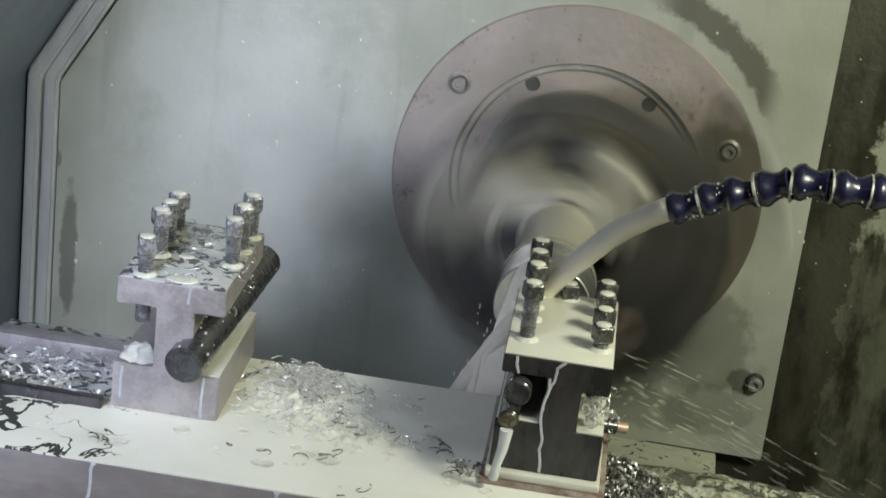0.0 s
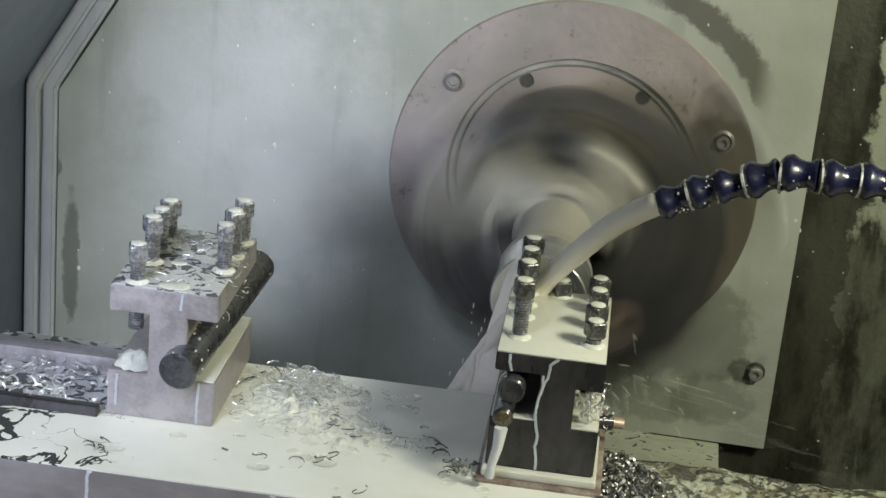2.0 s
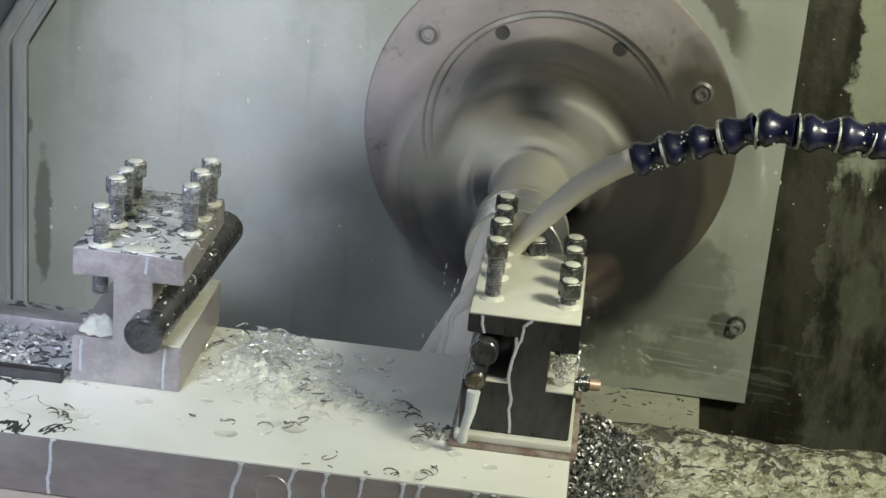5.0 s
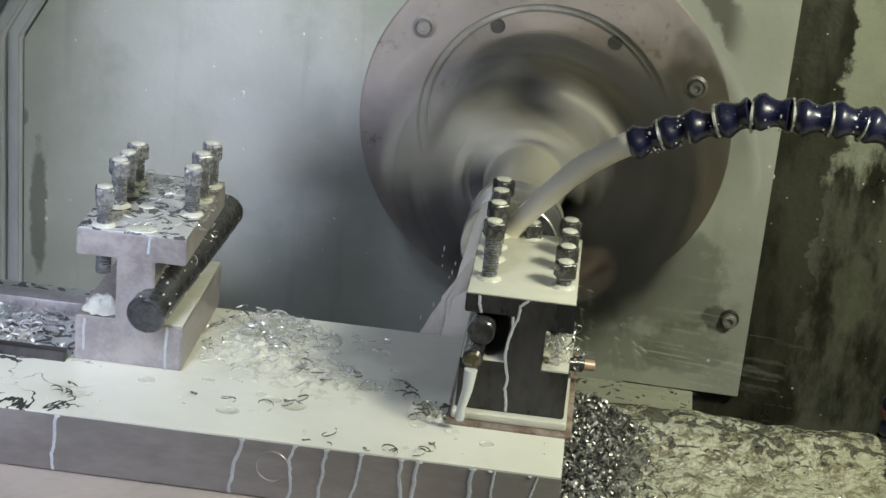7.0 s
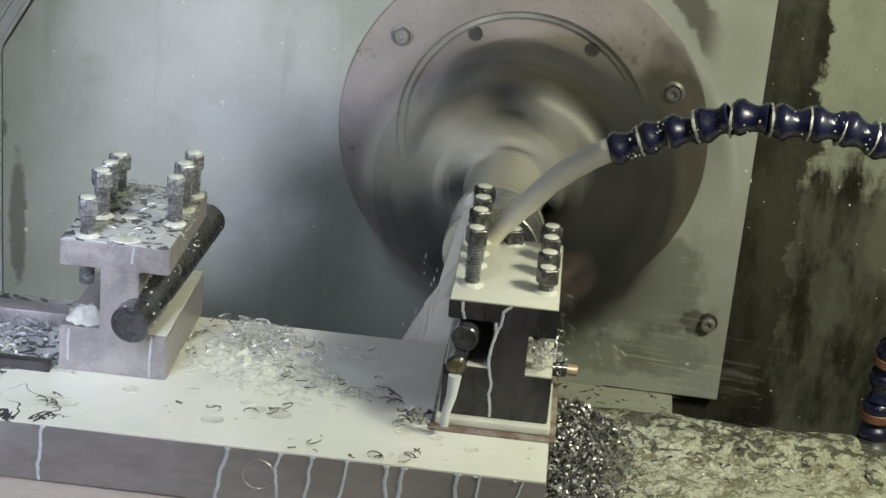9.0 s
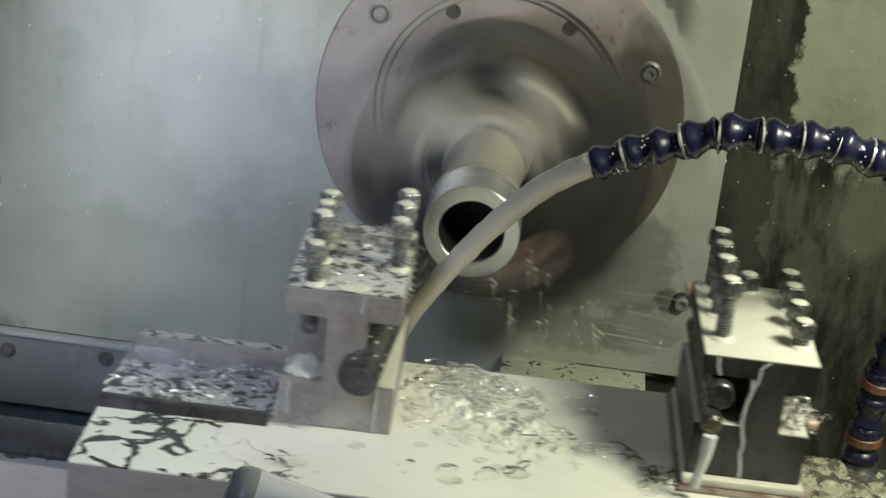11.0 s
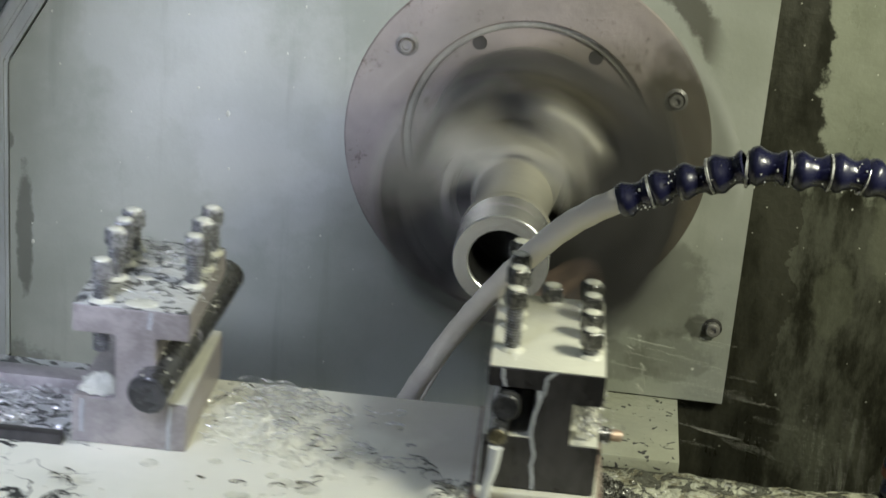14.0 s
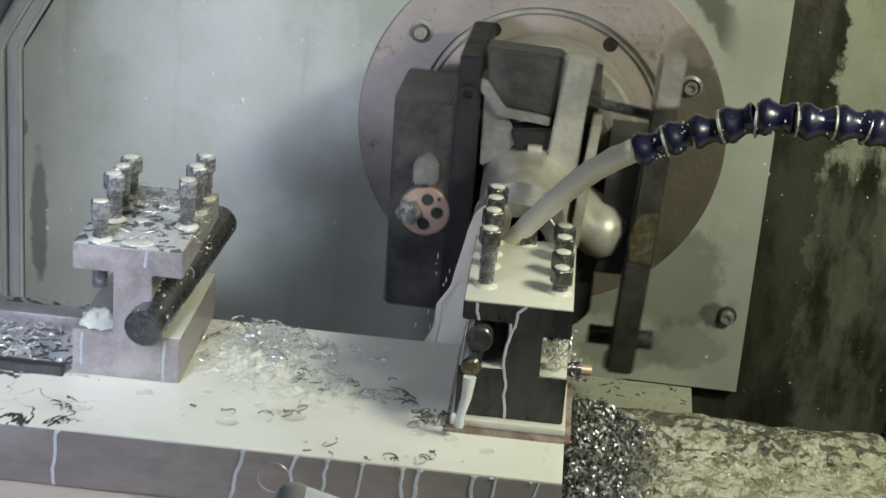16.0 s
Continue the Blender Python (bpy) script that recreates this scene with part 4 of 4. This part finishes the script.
    stuff("coolant_foam", bm, "foam", "lumpy foam holding shavings on the table", SLIDE, category="foam")
    # foam rings and blisters in the pool
    bm = bmesh.new()
    spots = [(-0.127, -0.4665, 0.009), (-0.142, -0.462, 0.006), (-0.168, -0.485, 0.008), (-0.230, -0.455, 0.006), (-0.265, -0.487, 0.007), (-0.043, -0.470, 0.006), (-0.020, -0.474, 0.005), (0.004, -0.486, 0.005)]
    spots += [(rng.uniform(-0.20, -0.12), rng.uniform(-0.455, -0.34), rng.uniform(0.002, 0.006)) for _ in range(36)]
    spots += [(rng.uniform(-0.39, 0.05), rng.uniform(-0.515, -0.45), rng.uniform(0.0008, 0.002)) for _ in range(14)]
    for x, y, r in spots:
        lathe(bm, [(r, -0.0001), (r * 0.96, 0.0005), (r * 0.90, 0.0005), (r * 0.82, 0.00005), (0, 0.00005)], Matrix.Translation((x, y, -0.0658)) @ Matrix.Diagonal((1, rng.uniform(0.75, 1), 1, 1)), 18)
    stuff("coolant_foam", bm, "foam", "rings and blisters of foam in the coolant", SLIDE, category="foam")


# ---- carriage: covers, hose and stream ----
def saddle():
    t = thing("saddle_cover", "carriage way cover under foam, coolant and swarf", "way cover", at=(0, 0, 0))
    bm = bmesh.new()
    nx, ny = 170, 106
    lip = [0.0075 * math.sin(math.pi * min(1.0, max(0.0, (j / ny - 0.78) / 0.24))) for j in range(ny + 1)]
    g = [[bm.verts.new((0.02 + 0.5 * i / nx, -0.62 + 0.31 * j / ny, -0.1085 + lip[j] * min(1.0, max(0.0, (i - 15) / 10)) + 0.0030 * noise.noise(Vector((i * 0.12, j * 0.12, 2))) + 0.003 * noise.noise(Vector((i * 0.042, j * 0.042, 7))) + 0.0016 * abs(noise.noise(Vector((i * 0.33, j * 0.33, 11)))) - (0.012 if j >= ny - 1 else 0))) for j in range(ny + 1)] for i in range(nx + 1)]
    for i, j in itertools.product(range(nx), range(ny)):
        bm.faces.new((g[i][j], g[i + 1][j], g[i + 1][j + 1], g[i][j + 1]))
    part("foam_sheet", bm, "bed", t, "sheet of foam and swarf")
    part("right_cover", B(-0.06, 0.52, -0.62, -0.312, -0.17, -0.1135, 0.002), "lower", t)
    part("middle", B(-0.60, 0.0, -0.78, -0.462, -0.30, -0.1105, 0.002), "lower", t)
    part("front_pool", B(-0.60, -0.345, -0.779, -0.4625, -0.1107, -0.1082, 0.0008), "bed_left", t, "broken milky pool over wet steel")
    part("front_foam", B(-0.344, 0.0, -0.779, -0.4625, -0.1107, -0.1082, 0.0008), "beige_film", t, "thin beige film of coolant")
    part("core", B(-0.15, 0.0, -0.462, -0.34, -0.30, -0.112), "lower", t)
    part("left_cover", B(-0.60, -0.151, -0.70, -0.345, -0.22, -0.152, 0.002), "lower", t)
    part("left_foam", B(-0.60, -0.152, -0.70, -0.380, -0.1525, -0.150, 0.001), "bed_left", t)
    part("left_strip", B(-0.60, -0.152, -0.380, -0.347, -0.1525, -0.138, 0.003), "black", t)
    CARRIAGE.append((t, Vector((0, 0, 0))))


HOSE = [(0.0870, -0.400, 0.1264), (0.1063, -0.400, 0.1359), (0.1220, -0.401, 0.1415), (0.1416, -0.402, 0.1495), (0.1641, -0.404, 0.1560), (0.1900, -0.406, 0.1565), (0.2122, -0.406, 0.1575),
        (0.2325, -0.406, 0.1550), (0.2530, -0.405, 0.1495), (0.2715, -0.402, 0.1400), (0.2870, -0.395, 0.1270), (0.2985, -0.385, 0.1105), (0.3060, -0.372, 0.0920), (0.3095, -0.358, 0.0720),
        (0.3095, -0.345, 0.0510), (0.3065, -0.334, 0.0295), (0.3025, -0.326, 0.0080), (0.2990, -0.321, -0.0140), (0.2965, -0.318, -0.0360), (0.2950, -0.317, -0.0580), (0.2945, -0.317, -0.0800), (0.2950, -0.318, -0.1000)]


def coolant_hose():
    o = Vector((0.295, -0.318, -0.108))
    t = thing("coolant_hose", "navy jointed plastic coolant hose, wet and flecked with swarf", "coolant hose", at=o)
    bead = finish("hose_segment", lathe(bmesh.new(), [(0.0085, -0.0125), (0.0112, -0.0100), (0.0122, -0.0070), (0.0122, -0.0050), (0.0102, -0.0015), (0.0086, 0.0030), (0.0086, 0.0065), (0.0106, 0.0100), (0.0108, 0.0115), (0.0090, 0.0125)], Matrix(), 26), "hose", 50)
    gask = finish("hose_gasket", lathe(bmesh.new(), [(0.0095, -0.0012), (0.0114, -0.0007), (0.0114, 0.0007), (0.0095, 0.0012)], Matrix(), 24), "clear", 40)
    band = finish("hose_band", lathe(bmesh.new(), [(0.0118, -0.0035), (0.0128, -0.0028), (0.0128, 0.0028), (0.0118, 0.0035)], Matrix(), 24), "orange", 40)
    rng = random.Random(3)
    for i, p in enumerate(HOSE):
        a, b = Vector(HOSE[max(i - 1, 0)]), Vector(HOSE[min(i + 1, len(HOSE) - 1)])
        d = (b - a).normalized() + Vector((0, rng.uniform(-0.12, 0.12), rng.uniform(-0.16, 0.16)))
        s = 0.95 if i == 0 else (0.96 if i < 3 else 1.02)
        k = new("segment", bead)
        k.parent = t
        k.matrix_basis = axis(Vector(p) - o, d) @ Matrix.Diagonal((s, s, 0.92 * s, 1))
        if 0 < i < 13:
            q = new("gasket", gask)
            q.parent = t
            q.matrix_basis = axis((Vector(p) + a) / 2 - o, d) @ Matrix.Diagonal((s, s, 1, 1))
        if i in (18, 20):
            q = new("band", band)
            q.parent = t
            q.matrix_basis = axis(Vector(p) - o, d)
    # flecks of swarf stuck to the wet plastic
    bm = bmesh.new()
    for i in range(150):
        j = rng.randrange(0, 12)
        p = Vector(HOSE[j]).lerp(Vector(HOSE[j + 1]), rng.random()) - o
        d = Vector((rng.uniform(-0.5, 0.5), rng.uniform(-1, 0.1), rng.uniform(-0.9, 1))).normalized()
        bmesh.ops.create_icosphere(bm, subdivisions=1, radius=rng.uniform(0.0003, 0.0010), matrix=Matrix.Translation(p + d * 0.0106) @ Matrix.Diagonal((1, 1, rng.uniform(0.5, 1.4), 1)))
    tagged(part("swarf_flecks", bm, "chip", t, "bright flecks of swarf"), kind="stuff")
    CARRIAGE.append((t, o))
    part("base", lathe(bmesh.new(), [(0.0, 0.0), (0.02, 0.0), (0.02, 0.006), (0.014, 0.010), (0.012, 0.014), (0, 0.014)], Matrix.Translation((0, 0, -0.004)), 28), "black", t)


JET = [(0.0870, -0.4000, 0.1264), (0.0757, -0.3990, 0.1215), (0.0514, -0.3770, 0.0975), (0.0245, -0.3550, 0.0624), (-0.0033, -0.3330, 0.0190), (-0.0287, -0.3110, -0.0281), (-0.0532, -0.2890, -0.0813), (-0.0770, -0.2670, -0.1400), (-0.1, -0.2450, -0.2050)]


def coolant_stream():
    o = Vector(JET[0])
    rng = random.Random(8)
    pts, radii = [], []
    n = len(JET) - 1
    for i in range(n):
        p0, p1, p2, p3 = (Vector(JET[min(max(k, 0), n)]) for k in (i - 1, i, i + 1, i + 2))
        for k in range(8):
            u = k / 8
            q = 0.5 * ((2 * p1) + (p2 - p0) * u + (2 * p0 - 5 * p1 + 4 * p2 - p3) * u * u + (3 * p1 - p0 - 3 * p2 + p3) * u ** 3)
            pts.append(q - o)
            f = (i + u) / n
            radii.append((0.0084 - 0.0020 * f) * (1 + 0.08 * noise.noise(Vector((f * 30, 0, 0)))))
    bm = tube(bmesh.new(), pts, radii, 24)
    for v in bm.verts:
        v.co += noise.noise_vector(v.co * 90) * 0.0009
    t = thing("coolant_stream", "thick milky stream of coolant arching from the hose", "coolant", at=o)
    part("arc", bm, "jet", t, smooth=60)
    # threads that peel off the arc and fall more steeply
    for k, (a, b, dx) in enumerate(((34, 50, 0.005), (40, 58, 0.007), (28, 44, -0.005))):
        side = [pts[i] + Vector((dx * (i - a) / (b - a), 0, -0.0072 - 0.010 * ((i - a) / (b - a)) ** 2)) for i in range(a, b)]
        part("thread", tube(bmesh.new(), side, [0.0004 + 0.0010 * math.sin(math.pi * min(1.0, (i + 1) / len(side))) for i in range(len(side))], 8), "jet", t, smooth=60)
    CARRIAGE.append((t, o))


def spray(seed):
    """A puff of coolant drops thrown off the work, drawn out along their flight."""
    rng = random.Random(seed)
    bm = bmesh.new()
    for i in range(34):
        f = rng.random()
        p = (0.10 * f + rng.gauss(0, 0.012), rng.uniform(-0.04, 0.04), -0.05 * f * f + rng.gauss(0, 0.018))
        tilt = Euler((0, radians(90 + 20 + 30 * f + rng.gauss(0, 14)), 0)).to_matrix().to_4x4()
        bmesh.ops.create_icosphere(bm, subdivisions=1, radius=rng.uniform(0.0004, 0.0010), matrix=Matrix.Translation(p) @ tilt @ Matrix.Diagonal((1, 1, rng.uniform(2, 7), 1)))
    ob = part("coolant_spray", bm, "foam", None, "fine flying drops of coolant thrown off the work", 40)
    return tagged(ob, category="coolant", kind="stuff")


def coolant_splash():
    """Where the jet breaks on the tool, a fluted sheet of coolant falls behind the dark holder."""
    o = Vector((-0.010, -0.315, 0.03))
    t = thing("coolant_splash", "broad white sheet of coolant falling off the tool", "coolant", at=o)
    spine = [(0.004, -0.004, 0.014, 0.008), (0.002, -0.002, 0.007, 0.012), (-0.001, 0.0, -0.006, 0.014), (-0.004, 0.002, -0.025, 0.015), (-0.008, 0.004, -0.048, 0.016), (-0.012, 0.006, -0.072, 0.018), (-0.016, 0.009, -0.100, 0.020), (-0.020, 0.012, -0.135, 0.022)]
    n, seg = 60, 48
    bm = bmesh.new()
    rings = []
    for i in range(n + 1):
        f = i / n * (len(spine) - 1)
        k = min(int(f), len(spine) - 2)
        x, y, z, w = (spine[k][c] + (spine[k + 1][c] - spine[k][c]) * (f - k) for c in range(4))
        ring = []
        for m in range(seg):
            a = 2 * math.pi * m / seg
            flute = 1 + 0.16 * noise.noise(Vector((math.cos(a) * 3.5, math.sin(a) * 3.5, z * 22))) + 0.06 * noise.noise(Vector((math.cos(a) * 9, math.sin(a) * 9, z * 50)))
            ring.append(bm.verts.new((x + w * flute * math.cos(a), y + 0.5 * w * flute * math.sin(a), z)))
        rings.append(ring)
    for a, b in zip(rings, rings[1:]):
        for m in range(seg):
            bm.faces.new((a[m], a[(m + 1) % seg], b[(m + 1) % seg], b[m]))
    bm.faces.new(rings[0])
    bm.faces.new(rings[-1])
    part("sheet", bm, "jet", t, smooth=70)
    rng = random.Random(17)
    for i in range(5):
        x = -0.006 - 0.003 * i
        pts = [(x + 0.004, -0.004 + 0.002 * i, -0.012 - 0.006 * i), (x - 0.006, 0.0, -0.036 - 0.005 * i), (x - 0.010 - 0.001 * i, 0.003, -0.07), (x - 0.013 - rng.uniform(0, 0.004), 0.006, -0.13)]
        part("strand", tube(bmesh.new(), pts, [0.0006, 0.0022, 0.0026, 0.0018], 10), "jet", t, smooth=60)
    bm = bmesh.new()
    for i in range(16):
        f = rng.random()
        p = (-0.019 - 0.020 * f - abs(rng.gauss(0, 0.007)), rng.uniform(-0.006, 0.012), -0.02 - 0.09 * f)
        bmesh.ops.create_icosphere(bm, subdivisions=1, radius=rng.uniform(0.0004, 0.0009), matrix=Matrix.Translation(p) @ Matrix.Diagonal((0.8, 0.8, rng.uniform(1.5, 4.0), 1)))
    tagged(part("droplets", bm, "jet", t), kind="stuff")
    return t, o


def chrome_handle():
    """A polished tube, its glare painted white, that comes up before the table."""
    o = Vector((-0.030, -0.90, 0.083))
    t = thing("chrome_handle", "polished tube handle, its glare painted white, with a grey end on a stand", "handle", at=o)
    d = Vector((0.93, 0.10, -0.30)).normalized()
    m = axis(Vector((-0.032, 0, 0.020)), d)
    part("tube", lathe(bmesh.new(), [(0, 0.002), (0.013, 0.002), (0.015, 0.005), (0.015, 0.16), (0, 0.16)], m, 40), "chrome", t)
    part("stand", rod(bmesh.new(), (0.10, 0.012, -0.010), (0.10, 0.012, -0.783), 0.009), "apron", t, "grey steel stand")
    part("end_cap", lathe(bmesh.new(), [(0, -0.002), (0.0105, -0.002), (0.0135, 0.0), (0.0152, 0.004), (0.0152, 0.008), (0.0150, 0.008)], m, 40), "apron", t, "grey end ring")
    return t, o


def wall_drops():
    """Drops of coolant and stuck chips on the headstock plate and the panel beside it."""
    rng = random.Random(12)
    bm = bmesh.new()
    spots = [(-0.272, -0.0016, 0.0022), (0.2068, -0.0219, 0.0020), (-0.454, -0.1477, 0.0018), (-0.30, 0.02, 0.0012), (-0.22, 0.06, 0.001)]
    spots += [(rng.uniform(-0.46, 0.33), rng.uniform(-0.25, 0.2), rng.uniform(0.0004, 0.0011)) for _ in range(70)]
    for x, z, r in spots:
        if math.hypot(x, z) < 0.17:
            continue
        y = 0.0 if x < 0.206 else 0.016
        bmesh.ops.create_icosphere(bm, subdivisions=2, radius=r, matrix=Matrix.Translation((x, y, z)) @ Matrix.Diagonal((1, 0.5, rng.uniform(0.9, 1.5), 1)))
    tagged(part("coolant_drops", bm, "foam", None, "white coolant drops stuck to the headstock plate"), category="coolant", kind="stuff")


setting()
spindle_flange()
wall_bolt()
FIXTURE, CASTING = fixture()
tool_table()
holder_left()
holder_right()
saddle()
coolant_hose()
coolant_stream()
SPLASH, SPLASH_AT = coolant_splash()
SPRAYS = [spray(k) for k in (31, 32, 33, 34)]
HANDLE, HANDLE_AT = chrome_handle()
swarf()
wall_drops()


# ---- movement ----
# seconds, cross slide (x), carriage (y)
TRAVEL = [(0.0, 0.0017, 0.0032), (0.5, 0.0025, 0.0066), (1.0, 0.001, -0.0016), (1.5, 0.002, 0.0184), (2.0, 0.0008, -0.0073),
          (2.5, 0.0007, 0.0133), (3.0, 0.0002, -0.01), (3.5, 0.0008, 0.0052), (4.0, 0.0001, -0.0184), (4.2, 0.0, -0.0112),
          (4.5, 0.001, 0.004), (5.0, 0.001, -0.017), (5.5, 0.001, 0.002), (6.0, 0.002, -0.018), (6.3, 0.0028, -0.0149),
          (6.5, -0.0003, -0.0163), (7.0, -0.0, 0.0), (7.5, 0.0017, -0.0191), (8.0, -0.0001, -0.0029), (8.2, -0.0003, 0.0028),
          (8.5, 0.001, -0.017), (9.0, 0, 0), (9.5, 0.001, -0.018), (9.9, 0, 0.0), (10.1, 0.002, -0.03),
          (10.3, 0.0212, -0.0699), (10.5, 0.0631, -0.0706), (11.0, 0.1743, -0.0712), (11.5, 0.2038, -0.0353), (12.0, 0.2046, -0.0348),
          (12.5, 0.2054, -0.0333), (13.0, 0.2046, -0.0682), (13.5, 0.1323, -0.0861), (14.0, 0.0222, -0.0883), (14.5, -0.0074, -0.021),
          (15.0, -0.0095, 0.002), (15.5, -0.0068, 0.0215), (16.0, -0.0076, -0.0126)]


def motions():
    turn = Matrix.Translation((0, -0.25, 0)) @ pose(0, 0, 0, 0, 0, 1.73)
    for ob, o in SLIDE:
        walk(ob, [(t, turn @ Matrix.Translation((sx + o.x, cy + 0.25 + o.y, o.z))) for t, sx, cy in TRAVEL])
    for ob, o in CARRIAGE:
        walk(ob, [(t, Matrix.Translation((o.x, o.y + cy, o.z))) for t, sx, cy in TRAVEL])
    # the sheet clings to the dark holder and drains behind it as the holder draws away
    rows = []
    for t, sx, cy in TRAVEL:
        k = min(1.0, max(0.0, (sx - 0.012) / 0.016))
        rows.append((t, Matrix.Translation((SPLASH_AT.x + sx + 0.042 * k, SPLASH_AT.y + cy - 0.004 * k, SPLASH_AT.z - 0.042 * k))))
    walk(SPLASH, rows)
    # drops fly off to the side, fall into the pan, and are thrown again; they run dry as the spindle stops
    for k, ob in enumerate(SPRAYS):
        rows, t = [(0.0, pose(0.02 + 0.05 * k, -0.24, -0.06 - 0.02 * k))], 0.1 + 0.1 * k
        while t < 15.6:
            rows += [(t, pose(0.01, -0.235, -0.07)), (t + 0.1, pose(0.12 + 0.02 * (k % 2), -0.25, -0.07 - 0.02 * (k // 2))), (t + 0.2, pose(0.22 + 0.03 * (k % 2), -0.26, -0.14 - 0.02 * k)), (t + 0.3, pose(0.16, -0.25, -0.50))]
            t += 0.4
        rows.append((16.0, pose(0.16, -0.25, -0.62)))
        walk(ob, rows)
    # the handle swings up between the eighth and the tenth second
    walk(HANDLE, [(t, Matrix.Translation(HANDLE_AT) @ pose(0, 0, z)) for t, z in ((0.0, -0.16), (8.4, -0.16), (10.0, 0.0), (13.4, 0.0), (14.0, -0.006), (16.0, 0.0))])
    # the spindle runs fast, then coasts down at the end
    last = 480
    rate = [(72.0 if k < 440 else 74.0) if k < 464 else max(72.0 * math.exp(-(k - 464) / 3.5), 5.0 * math.exp(-(k - 474) / 7.0)) for k in range(last + 1)]
    angle = [sum(rate[k:last]) for k in range(last + 1)]
    for ob in (FIXTURE, CASTING):
        walk(ob, [(k / FPS, pose(0, 0, 0, 0, angle[k], 0)) for k in range(last + 1)])


motions()
